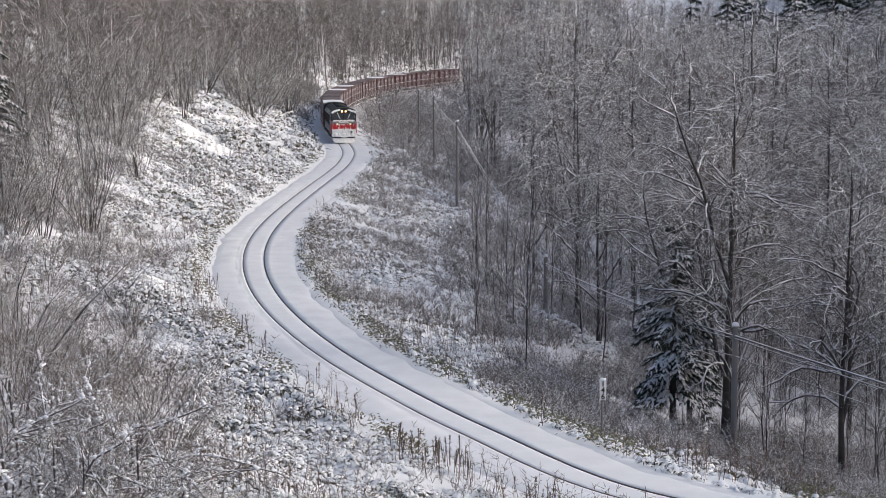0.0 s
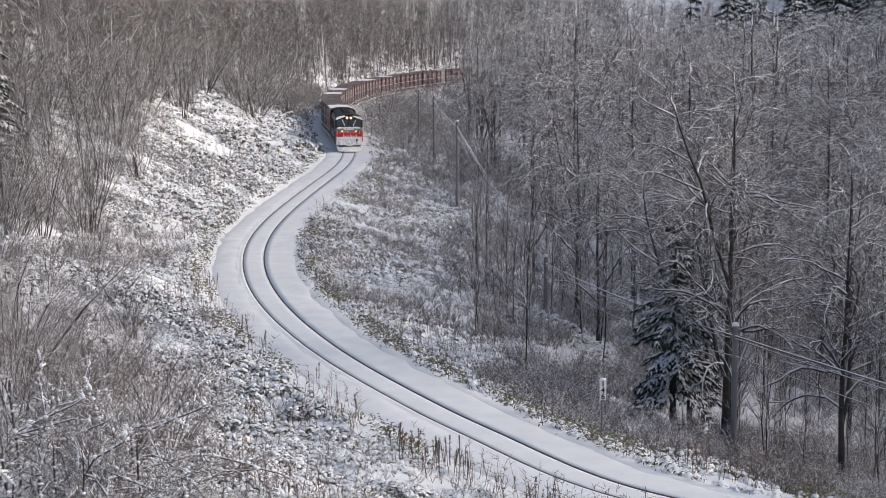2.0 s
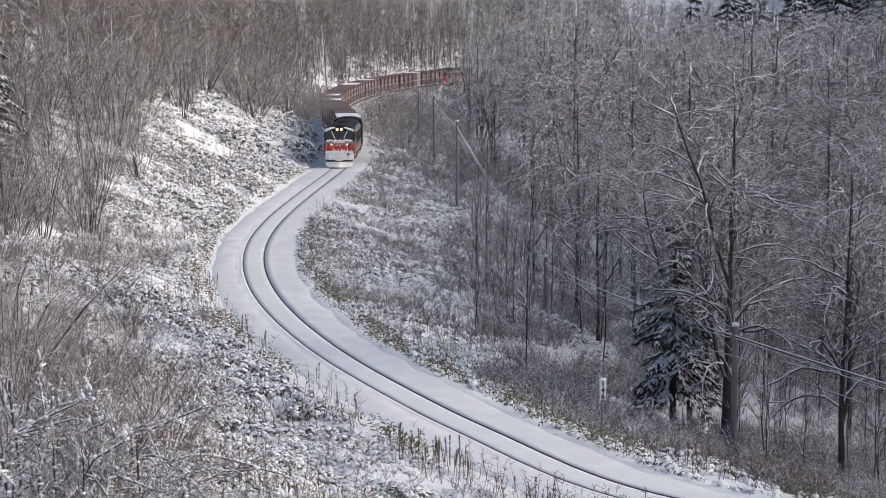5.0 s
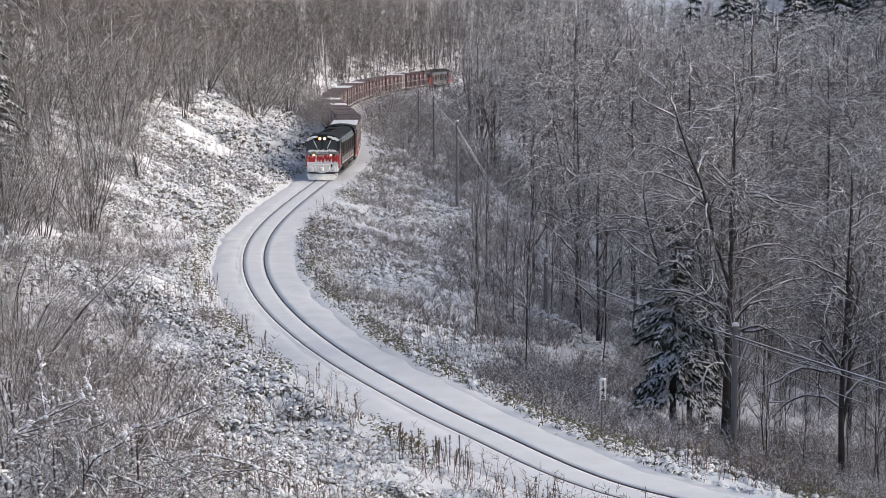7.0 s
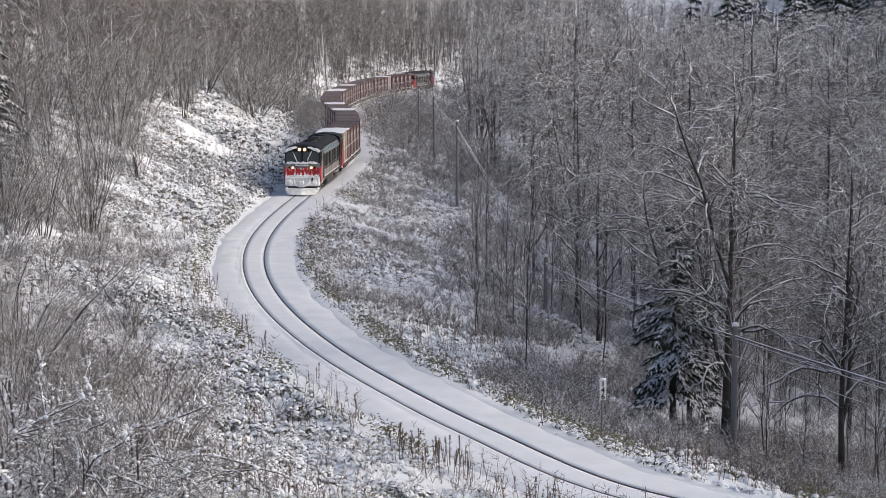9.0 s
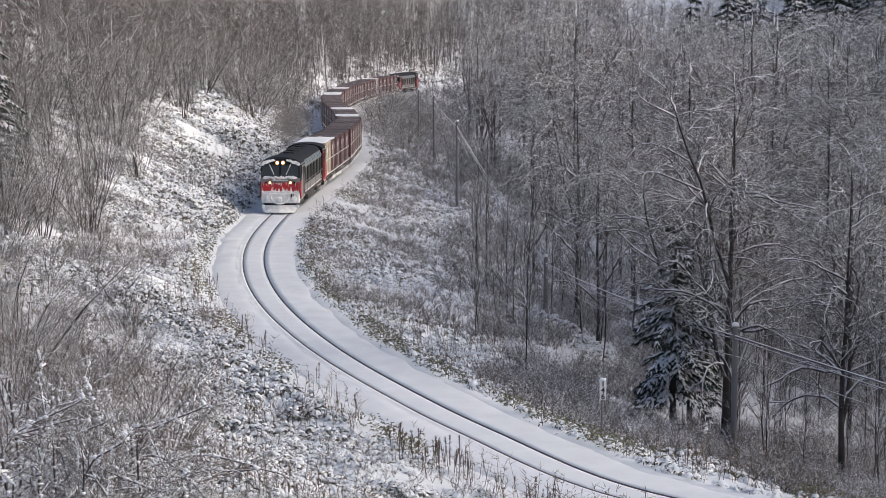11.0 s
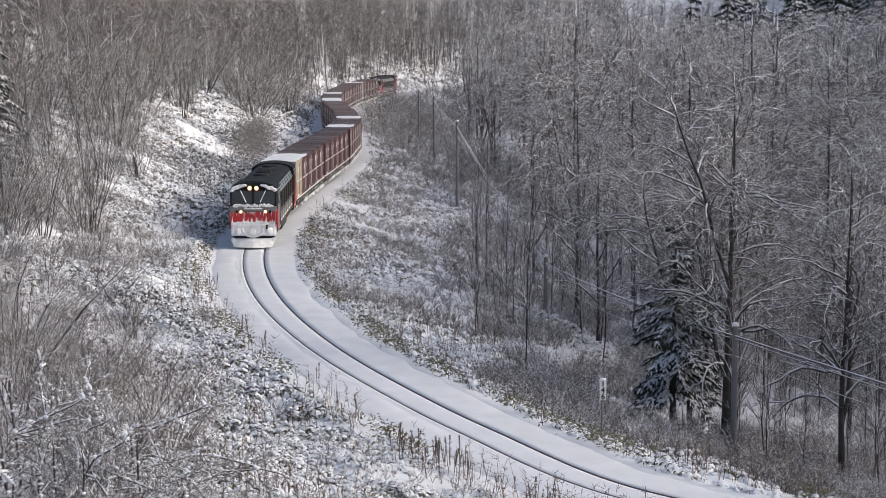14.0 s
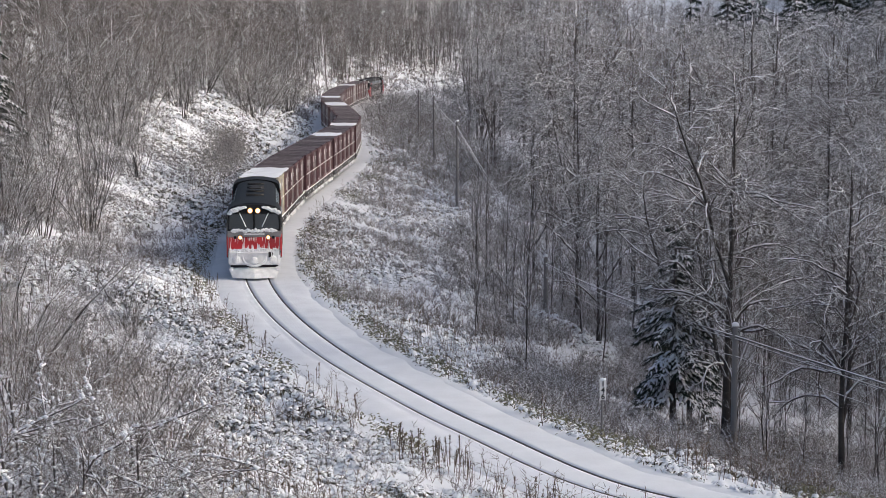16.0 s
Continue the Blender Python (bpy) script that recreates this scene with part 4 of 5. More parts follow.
def spruce(seed, h, label):
    """A snow-laden spruce: trunk, drooping boughs fringed with needle sprays, tongues of snow along their fingers."""
    rng = np.random.default_rng(seed)
    top = empty("spruce", label, "conifer", "conifers of the wood")
    needles, pads, trunk = Soup(), Soup(), Soup()
    p, rr = stem(rng, h, 0.15, 0.01, 6)
    p[:, 0, 2] -= 0.4
    chain_mesh(trunk, p, rr, 8, rng)
    P0, P1, R0, T0, TD, TL = [], [], [], [], [], []
    for w in range(int(h * 2.4)):
        f = (w + rng.random() * 0.6) / (h * 2.4)
        z = h * (0.14 + 0.84 * f)
        reach = h * 0.26 * (1 - f) ** 0.75 * rng.uniform(0.7, 1.2) + 0.15
        for k in range(max(3, int(4 * (1 - f) + 2.5))):
            a, ln = rng.uniform(0, 6.283), reach * rng.uniform(0.6, 1.15)
            o = np.array([math.cos(a), math.sin(a), 0.0])
            side = np.array([-o[1], o[0], 0.0])
            m = max(2, int(ln / 0.26))
            for q in range(m):
                t = (q + 0.7) / m
                c = o * ln * t + np.array([0, 0, z + 0.12 * t * ln - 0.5 * ln * t * t])
                for sg in (-1, 1, 0):
                    fl = 0.62 * (1 - 0.55 * t) * rng.uniform(0.6, 1.15) * min(1, ln)
                    d = unit(o * (0.75 if sg else 1.0) + side * sg * 0.75 + np.array([0, 0, rng.uniform(-0.75, -0.2)]))
                    for e in range(11):
                        b = c + d * fl * e / 11
                        P0.append(b)
                        P1.append(b + (unit(d + rng.normal(0, 0.55, 3)) + np.array([0, 0, -0.35])) * 0.26 * rng.uniform(0.6, 1.2))
                        R0.append(rng.uniform(0.012, 0.028))
                    if rng.random() < 0.8 + 0.4 * t:
                        T0.append(c + np.array([0, 0, 0.05]))
                        TD.append(d)
                        TL.append(fl * rng.uniform(0.5, 0.8))
                        T0.append(c + d * fl * 0.5 + np.array([0, 0, 0.04]))
                        TD.append(d)
                        TL.append(fl * rng.uniform(0.4, 0.7))
    needles.add(*tubes(P0, R0, P1, None, 3, rng))
    TL = np.array(TL)
    pads.add(*tongues(rng, np.array(T0), np.array(TD), TL, TL * 0.42, 0.18))
    for nm, soup, m, lab in (("trunk", trunk, TRUNK, ""), ("needles", needles, NEEDLE, "dark green needle boughs"), ("snow_load", pads, SNOW_PAD, "snow lying on the boughs")):
        ob = new(nm, soup.mesh(nm, m))
        ob.parent = top
        tagged(ob, lab, kind="stuff" if nm != "trunk" else "")
    return top


def tongues(rng, c, d, length, width, thick=0.2):
    """Ridged tongues of snow, each lying along a drooping leaf or bough: from c along d, bending down to the tip."""
    n = len(c)
    length, width = np.asarray(length)[:, None], np.asarray(width)[:, None] / 2
    side = unit(np.column_stack([-d[:, 1], d[:, 0], rng.normal(0, 0.2, n)]))
    mid = c + d * length * rng.uniform(0.4, 0.65, (n, 1))
    up = np.array([[0, 0, 1.0]])
    tip = c + d * length - up * length * 0.3
    v = np.stack([c - side * width * 0.5, c + side * width * 0.5, mid - side * width - up * width * 0.3, mid + side * width - up * width * 0.3, mid + up * (thick * length), tip], 1)
    f = np.array([(0, 1, 4), (0, 4, 2), (1, 3, 4), (2, 4, 5), (4, 3, 5)])[None] + (np.arange(n) * 6)[:, None, None]
    return v.reshape(-1, 3), f.reshape(-1, 3)


def snow_lumps(rng, c, size, flat=0.5):
    """Irregular low domes."""
    n = len(c)
    th = rng.random((n, 1)) * 6.28 + np.arange(6)[None] * (2 * np.pi / 6)
    rad = size[:, None] * rng.uniform(0.65, 1.2, (n, 6))
    out = np.stack([np.cos(th) * rad, np.sin(th) * rad, rng.uniform(-0.75, -0.2, (n, 6)) * size[:, None]], -1)
    mid_r = rad * 0.6
    mid = np.stack([np.cos(th + 0.4) * mid_r, np.sin(th + 0.4) * mid_r, flat * 0.62 * size[:, None] * rng.uniform(0.7, 1.2, (n, 6))], -1)
    top = np.concatenate([rng.normal(0, 0.1, (n, 1, 2)) * size[:, None, None], (flat * size * 0.95)[:, None, None]], -1)
    v = np.concatenate([out, mid, top], 1) + c[:, None]
    f = []
    for k in range(6):
        k2 = (k + 1) % 6
        f += [(k, k2, 6 + k), (k2, 6 + k2, 6 + k), (6 + k, 6 + k2, 12)]
    f = np.array(f)[None] + (np.arange(n) * 13)[:, None, None]
    return v.reshape(-1, 3), f.reshape(-1, 3)


def leaves(rng, c, length, width, droop=(-0.5, 0.5)):
    """Pointed blades of two triangles, folded along the middle."""
    n = len(c)
    a = rng.random(n) * 2 * np.pi
    el = rng.uniform(droop[0], droop[1], n)
    d = np.stack([np.cos(a) * np.cos(el), np.sin(a) * np.cos(el), np.sin(el)], 1)
    s = np.stack([-np.sin(a), np.cos(a), rng.normal(0, 0.35, n)], 1)
    ln, wd = length * rng.uniform(0.6, 1.3, n)[:, None], width * rng.uniform(0.7, 1.3, n)[:, None]
    mid = c + d * ln * 0.5
    tip = c + d * ln + np.array([0, 0, -0.25]) * ln
    v = np.stack([c, mid + s * wd / 2, tip, mid - s * wd / 2], 1)
    f = np.array([(0, 1, 2), (0, 2, 3)])[None] + (np.arange(n) * 4)[:, None, None]
    return v.reshape(-1, 3), f.reshape(-1, 3)


def scatter(rng, n, y0, y1, d0, d1, wide=(-0.25, 0.25), power=1.0):
    """Places in the plan between two distances and two offsets from the line."""
    y = y0 + (y1 - y0) * rng.random(n) ** power
    x = y * rng.uniform(wide[0], wide[1], n)
    d = aside(x, y)
    keep = (d > d0) & (d < d1)
    x, y, d = x[keep], y[keep], d[keep]
    return np.column_stack([x, y, height(x, y, d)]), d


def stuff(name, soup, mat, label, category, sm=False):
    return tagged(new(name, soup.mesh(name, mat, sm)), label, category, kind="stuff")


def undergrowth():
    """Bamboo grass under snow on both banks: blades, and the snow caps that they carry."""
    rng = np.random.default_rng(21)
    blades, caps, green, dry = Soup(), Soup(), Soup(), Soup()
    # clumps: (count, near, far, offsets, reach, leaf length, tongues per clump)
    for n, y0, y1, d0, d1, wide, size, per in (
            (17000, 30, 62, 3.2, 40, (-0.24, 0.16), 0.12, 5), (25000, 58, 112, 3.2, 34, (-0.24, 0.0), 0.145, 5),
            (18000, 108, 175, 2.7, 32, (-0.24, 0.0), 0.21, 4), (7000, 170, 300, 2.7, 28, (-0.16, 0.0), 0.34, 4),
            (12000, 52, 110, -12, -2.6, (-0.12, 0.24), 0.155, 5), (14000, 98, 190, -18, -2.6, (-0.12, 0.1), 0.21, 4),
            (4500, 180, 330, -16, -2.6, (-0.1, 0.1), 0.34, 4), (5500, 290, 460, 2.7, 26, (-0.06, 0.1), 0.5, 3)):
        c, d = scatter(rng, n, y0, y1, d0, d1, wide)
        m = vnoise(c[:, 0] / 3.1, c[:, 1] / 3.1, 31) + 0.7 * vnoise(c[:, 0] / 1.1, c[:, 1] / 1.1, 32)
        c, m = c[m > -0.2], m[m > -0.2]
        c[:, 2] += rng.uniform(0.3, 1.3, len(c)) * size * (0.6 + 3.2 * np.clip(m + 0.1, 0, 0.5))
        k = np.repeat(np.arange(len(c)), per)
        a, el = rng.random(len(k)) * 6.283, rng.uniform(-0.7, 0.15, len(k))
        way = np.column_stack([np.cos(a) * np.cos(el), np.sin(a) * np.cos(el), np.sin(el)])
        q = c[k] + rng.normal(0, size * 0.35, (len(k), 3)) * np.array([1, 1, 0.5])
        ln = size * rng.uniform(0.6, 1.5, len(k))
        caps.add(*tongues(rng, q, way, ln, ln * rng.uniform(0.5, 1.1, len(k)), 0.2))
        thick = np.arange(len(c))[(m > 0.0) | (rng.random(len(c)) < 0.35)]
        k = np.repeat(thick, per + 3)
        q = c[k] + np.column_stack([rng.normal(0, size * 0.55, (len(k), 2)), rng.uniform(-0.75, 0.02, len(k)) * size])
        wide_leaf = 1.0 if d1 < 0 else 1.3
        blades.add(*leaves(rng, q, size * wide_leaf, size * 0.25 * wide_leaf, (-1.1, 0.2)))
        e = c[rng.random(len(c)) < 0.14]
        caps.add(*snow_lumps(rng, e + np.column_stack([rng.normal(0, size * 0.5, (len(e), 2)), -size * rng.uniform(0.1, 0.6, len(e))]), size * rng.uniform(0.5, 1.3, len(e)), 0.3))
    # green margin along the snow bench
    for n, y0, y1, d0, d1, wide in ((9000, 40, 130, 2.5, 3.5, (-0.22, 0.16)), (2500, 125, 200, 2.5, 3.8, (-0.14, 0.0)),
                                    (7500, 50, 120, -3.9, -2.5, (-0.14, 0.24)), (5000, 115, 210, -4.4, -2.5, (-0.12, 0.05))):
        c, d = scatter(rng, int(n * 2.4), y0, y1, d0, d1, wide)
        m = vnoise(c[:, 0] / 4, c[:, 1] / 4, 41)
        c = c[m > -0.05]
        v, f = snow_lumps(rng, c[::5] + np.array([0, 0, 0.22]), 0.11 * rng.uniform(0.5, 1.5, len(c[::5])), 0.3)
        caps.add(v, f)
        k = np.repeat(np.arange(len(c)), 7)
        q = c[k] + np.column_stack([rng.normal(0, 0.16, (len(k), 2)), rng.uniform(0.02, 0.45, len(k))])
        v, f = leaves(rng, q, 0.19, 0.05, (-0.6, 0.8))
        green.add(v, f)
    # dry stalks and thin weeds
    for n, y0, y1, d0, d1, wide, hh in ((2600, 36, 110, 2.4, 20, (-0.24, 0.14), 0.9), (1200, 110, 200, 2.8, 18, (-0.2, 0.0), 1.1), (3400, 55, 190, -16, -2.6, (-0.12, 0.2), 1.2)):
        c, d = scatter(rng, n * 2, y0, y1, d0, d1, wide)
        m = vnoise(c[:, 0] / 5, c[:, 1] / 5, 51)
        c = c[m > 0.02]
        h = hh * rng.uniform(0.5, 1.3, len(c))
        tip = c + np.column_stack([rng.normal(0, 0.16, (len(c), 2)) * h[:, None], h])
        v, f = tubes(c, np.full(len(c), 0.011), tip, None, 3, rng)
        dry.add(v, f)
        k = np.repeat(np.arange(len(c)), 7)
        t = rng.uniform(0.3, 1, len(k))[:, None]
        b = c[k] * (1 - t) + tip[k] * t
        e = b + np.column_stack([rng.normal(0, 0.14, (len(k), 2)), rng.uniform(0.02, 0.22, len(k))])
        v, f = tubes(b, np.full(len(k), 0.008), e, None, 3, rng)
        dry.add(v, f)
    stuff("bamboo_grass", blades, LEAF, "brown-green bamboo grass poking through snow on the banks", "undergrowth")
    stuff("snow_caps", caps, SNOW_PAD, "caps of fresh snow resting on the bamboo grass", "snow")
    stuff("green_verge", green, GREEN_LEAF, "green bamboo grass along the edge of the track bed", "undergrowth")
    stuff("dry_weeds", dry, STALK, "dry brown weed stalks standing in snow", "undergrowth")


undergrowth()


def stand(proto, x, y, rng, scale=None, used=set()):
    s = scale or rng.uniform(0.85, 1.15)
    m = Matrix.Translation((x, y, float(height(x, y)[0]))) @ Matrix.Rotation(rng.uniform(0, 6.28), 4, "Z") @ Matrix.Scale(s, 4)
    if proto.name in used:
        return copy_thing(proto, m)
    used.add(proto.name)
    proto.matrix_basis = m
    return proto


def woods():
    rng = np.random.default_rng(5)
    lab = "tall bare broad-leaved tree with snow along its limbs"
    bigs = [big_tree(100 + i, h, r, sp, first, forks, limbs + 8, 7, 8, lab) for i, (h, r, sp, first, forks, limbs) in enumerate(
        ((15, 0.19, 4.8, 0.25, 2, 24), (15, 0.13, 5.2, 0.2, 3, 26), (12.5, 0.13, 5.0, 0.16, 3, 26), (14, 0.16, 5.0, 0.22, 2, 24), (12, 0.13, 5.4, 0.14, 3, 26)))]
    # the wood in the hollow
    placed = [(10.95, 75.6, 0, 1.0), (11.35, 76.8, 3, 0.95), (14.7, 71.5, 3, 0.95), (17.4, 68.5, 4, 1.0), (17.5, 84, 2, 1.0), (12.4, 92, 4, 1.0), (19.5, 70, 4, 0.9), (5.8, 126, 2, 0.95)]
    pts = [(x, y) for x, y, *_ in placed]
    for x, y, k, s in placed:
        stand(bigs[k], x, y, rng, s)
    tries = 0
    while len(pts) < 62 and tries < 6000:
        tries += 1
        y = 84 + 124 * rng.random()
        x = y * rng.uniform(0.03, 0.26)
        if x < 0.018 * y + 5.5 or aside(x, y)[0] > -12 or min(math.hypot(x - a, y - b) for a, b in pts) < 3.0 + y / 60:
            continue
        pts.append((x, y))
        stand(bigs[rng.integers(5)], x, y, rng)
    mids = [big_tree(140 + i, 14 - i, 0.15, 5.0, 0.12, 2 + i, 24, 5, 5, lab, 2.1, BARK, knobs=30, sprays=3) for i in range(3)]
    while len(pts) < 215 and tries < 30000:
        tries += 1
        y = 130 + 240 * rng.random()
        x = y * rng.uniform(0.02, 0.24)
        if x < 0.02 * y + 6 or aside(x, y)[0] > -14 or min(math.hypot(x - a, y - b) for a, b in pts) < 3.5:
            continue
        pts.append((x, y))
        stand(mids[rng.integers(3)], x, y, rng, rng.uniform(1.05, 1.35))
    for x, y, s in ((3.8, 288, 0.8), (4.4, 335, 0.9), (4.9, 360, 0.9), (5.2, 300, 1.0), (7.4, 330, 1.1), (6.8, 350, 1.0), (10.5, 345, 1.2), (12.5, 370, 1.2), (8.4, 374, 1.1), (5.0, 252, 0.9), (5.6, 226, 0.8), (5.2, 202, 0.75),
                    (14.5, 352, 1.2), (9.0, 310, 1.1), (16, 385, 1.3), (11, 392, 1.2), (20, 372, 1.3)):
        stand(mids[rng.integers(3)], x, y, rng, s)
    # thin stems between them
    thin = [sapling(200 + i, "young_tree", "thin bare young tree with snow-dusted twigs", "young trees of the hollow", h=h, r=0.035, limbs=26, twigs=12, mat=PALE_TWIG, up=0.3)
            for i, h in enumerate((6.5, 8.0, 5.5))]
    n = 0
    while n < 150:
        y = 66 + 100 * rng.random()
        x = y * rng.uniform(0.0, 0.25)
        d = aside(x, y)[0]
        if d > -7.5 or d < -32 or x < 0.012 * y + 0.3 or (0.05 * y < x < 11 and y < 109 - (x - 5.65) * 7.05) or (y < 79 and 0.108 * y < x < 0.132 * y):
            continue
        n += 1
        stand(thin[n % 3], x, y, rng)
    # low shrubs in front of the far bend
    low, bend, hollow = ([thicket(seed + i, h, 11, 0.9, name, text, group, PALE_TWIG, 0.018, 7, 1.35, 0.4, 3) for i, h in enumerate((3.4, 4.2))] for seed, name, text, group in (
        (230, "low_shrub", "low bare shrub dusted with snow beside the line", "low shrubs beside the line"),
        (234, "bend_shrub", "grey twiggy shrub inside the far bend", "shrubs inside the far bend"),
        (238, "hollow_shrub", "bare snow-flecked shrub on the floor of the hollow", "shrubs of the hollow")))
    n = 0
    while n < 175:
        y = 178 + 235 * rng.random()
        x = y * rng.uniform(-0.045, 0.05)
        d = aside(x, y)[0]
        if d > -4.5 or d < -34:
            continue
        n += 1
        stand(low[n % 2], x, y, rng, rng.uniform(0.95, 1.4))
    n = 0
    while n < 150:
        y = 265 + 190 * rng.random()
        x = y * rng.uniform(-0.045, 0.08)
        if -15 < aside(x, y)[0] < -4.6:
            n += 1
            stand(bend[n % 2], x, y, rng, rng.uniform(0.95, 1.4) if y < 350 else rng.uniform(0.55, 0.85))
    # thickets of the hillside
    tall = [thicket(250 + i, h, st, sp, label="tall many-stemmed bare brown shrub on the snowy hillside", group="thicket of the hillside", fine=1.5)
            for i, (h, st, sp) in enumerate(((9.0, 15, 0.3), (8.0, 22, 0.75), (9.5, 12, 0.22)))]
    for x, y, k, s in ((-21.7, 214, 1, 1.1), (-18.9, 105, 0, 0.85), (-22.5, 172, 2, 0.9), (-21.5, 108, 0, 0.95), (-24.5, 112, 2, 1.0), (-20.0, 98, 2, 0.8), (-22.5, 100, 0, 0.9),
                       (-27, 150, 0, 1.0), (-30, 165, 2, 1.0), (-27.5, 132, 2, 1.05), (-24, 120, 0, 1.0), (-29, 128, 1, 1.0), (-32, 148, 2, 1.0), (-24.5, 190, 2, 0.9), (-27.5, 205, 0, 1.0),
                       (-19.5, 205, 1, 0.9), (-23.5, 222, 1, 1.2), (-25.5, 212, 1, 1.2), (-21, 228, 1, 1.15), (-18.5, 238, 1, 1.0), (-24, 180, 1, 0.9), (-23.5, 232, 1, 1.0), (-21.5, 246, 0, 0.9), (-33, 180, 0, 1.0), (-35, 195, 1, 1.0), (-20.0, 258, 2, 1.0), (-20.2, 90, 0, 0.8), (-21, 122, 0, 1.0), (-23, 126, 2, 1.0), (-19.8, 128, 0, 0.85), (-22.4, 136, 1, 1.0), (-25.5, 140, 0, 1.0),
                       (-24.5, 150, 1, 1.0), (-22.6, 146, 2, 0.9), (-26.5, 160, 0, 1.0), (-25.5, 172, 1, 1.0), (-29, 178, 0, 1.0), (-26, 124, 2, 1.0), (-28, 140, 1, 1.0)):
        stand(tall[k], x, y, rng, s)
    # snow-laden bushes on the near slope
    near = [snowy_shrub(270 + i) for i in range(2)]
    for i, (x, y, s) in enumerate(((-5.6, 31, 1.3), (-6.9, 33, 1.35), (-5.0, 29, 1.1), (-7.4, 36, 1.3), (-6.2, 36, 1.2), (-4.5, 31.5, 0.95), (-6.4, 30.5, 1.25), (-5.6, 33.5, 1.2), (-7.4, 31.5, 1.35), (-5.9, 29, 1.2), (-4.9, 33, 1.0), (-6.8, 29.5, 1.2))):
        stand(near[i % 2], x, y, rng, s)
    slim = [thicket(280 + i, 2.8, 9, 0.5, "slope_shrub", "slender reddish-brown shrub on the near slope", "slender shrubs on the near slope", RED_TWIG, 0.014, 9, 0.5, 0.3) for i in range(2)]
    n = 0
    while n < 52:
        y = 40 + 50 * rng.random()
        x = y * rng.uniform(-0.235, -0.1)
        d = aside(x, y)[0]
        if d < 7 or x > -0.13 * y - 1.0 + rng.random():
            continue
        n += 1
        stand(slim[n % 2], x, y, rng)
    for k in range(24):
        y = 88 + 34 * rng.random()
        stand(slim[k % 2], y * rng.uniform(-0.228, -0.175), y, rng, rng.uniform(1.0, 1.9))
    for x, y, s in ((-11.0, 50, 1.9), (-11.8, 53.5, 1.7), (-10.2, 46, 1.5), (-12.9, 57, 1.8), (-9.4, 43, 1.3)):
        stand(slim[1], x, y, rng, s)
    n = 0
    while n < 75:
        y = 66 + 90 * rng.random()
        x = y * rng.uniform(0.05, 0.25)
        if -45 < aside(x, y)[0] < -11 and not (y < 79 and 0.108 * y < x < 0.132 * y):
            n += 1
            stand(hollow[n % 2], x, y, rng, 0.75 * rng.uniform(0.8, 1.3))
    for k in range(64):
        y = 84 + 36 * rng.random()
        stand(hollow[k % 2] if k % 3 else thin[k % 2], y * rng.uniform(0.14, 0.22), y, rng, rng.uniform(0.7, 1.1))
    n = 0
    while n < 80:
        y = 56 + 38 * rng.random()
        x = y * rng.uniform(0.12, 0.235)
        if aside(x, y)[0] < -6.5:
            n += 1
            stand(hollow[n % 2], x, y, rng, rng.uniform(0.4, 0.75))
    # conifers
    fir = spruce(300, 8.4, "snow-laden young spruce among bare trees")
    stand(fir, 9.2, 78.0, rng, 1.0)
    for x, y, s in ((-25.4, 112, 1.0), (-39, 178, 1.7), (66, 415, 3.4), (75, 420, 3.6), (57, 400, 3.3), (49, 395, 3.2), (84, 425, 3.7), (91, 418, 3.7), (79, 400, 3.5), (70, 395, 3.3), (88, 400, 3.6), (62, 425, 3.6)):
        stand(fir, x, y, rng, s)


woods()


def hollow_brush():
    """Low twiggy growth on the floor of the hollow and here and there on the banks."""
    rng = np.random.default_rng(91)
    soup = Soup()
    for n, y0, y1, d0, d1, wide, hh, r in ((4200, 52, 120, -45, -5, (0.02, 0.25), 1.0, 0.009), (3000, 110, 250, -60, -7, (0.0, 0.25), 1.5, 0.014), (2600, 66, 140, -95, -30, (0.09, 0.25), 1.9, 0.012), (3400, 90, 200, -12, -2.9, (-0.1, 0.05), 0.6, 0.01),
                                           (900, 34, 110, 4, 26, (-0.24, 0.05), 0.6, 0.006), (1200, 80, 150, 3.5, 26, (-0.23, -0.09), 0.7, 0.011), (1500, 170, 400, -20, -3.6, (-0.06, 0.06), 1.4, 0.02), (2600, 255, 440, 3, 22, (-0.1, 0.12), 1.3, 0.03)):
        c, d = scatter(rng, n * 2, y0, y1, d0, d1, wide)
        c = c[vnoise(c[:, 0] / 4, c[:, 1] / 4, 61) > -0.1][:n]
        k = np.repeat(np.arange(len(c)), 7)
        a, t = rng.random(len(k)) * 6.28, rng.uniform(0.1, 0.9, len(k))
        ln = hh * rng.uniform(0.5, 1.3, len(k))
        tip = c[k] + np.column_stack([np.cos(a) * t * ln, np.sin(a) * t * ln, ln * (1 - 0.4 * t)])
        soup.add(*slivers(c[k], np.full(len(k), r * 1.4), tip, rng))
        j = np.repeat(np.arange(len(k)), 5)
        f = rng.uniform(0.3, 1, len(j))[:, None]
        b = c[k][j] * (1 - f) + tip[j] * f
        e = b + np.column_stack([rng.normal(0, 0.16, (len(j), 2)), rng.uniform(-0.02, 0.25, len(j))]) * hh
        soup.add(*slivers(b, np.full(len(j), r), e, rng))
    stuff("hollow_brush", soup, PALE_TWIG, "grey twiggy brush on the snowy floor of the hollow", "undergrowth")


hollow_brush()


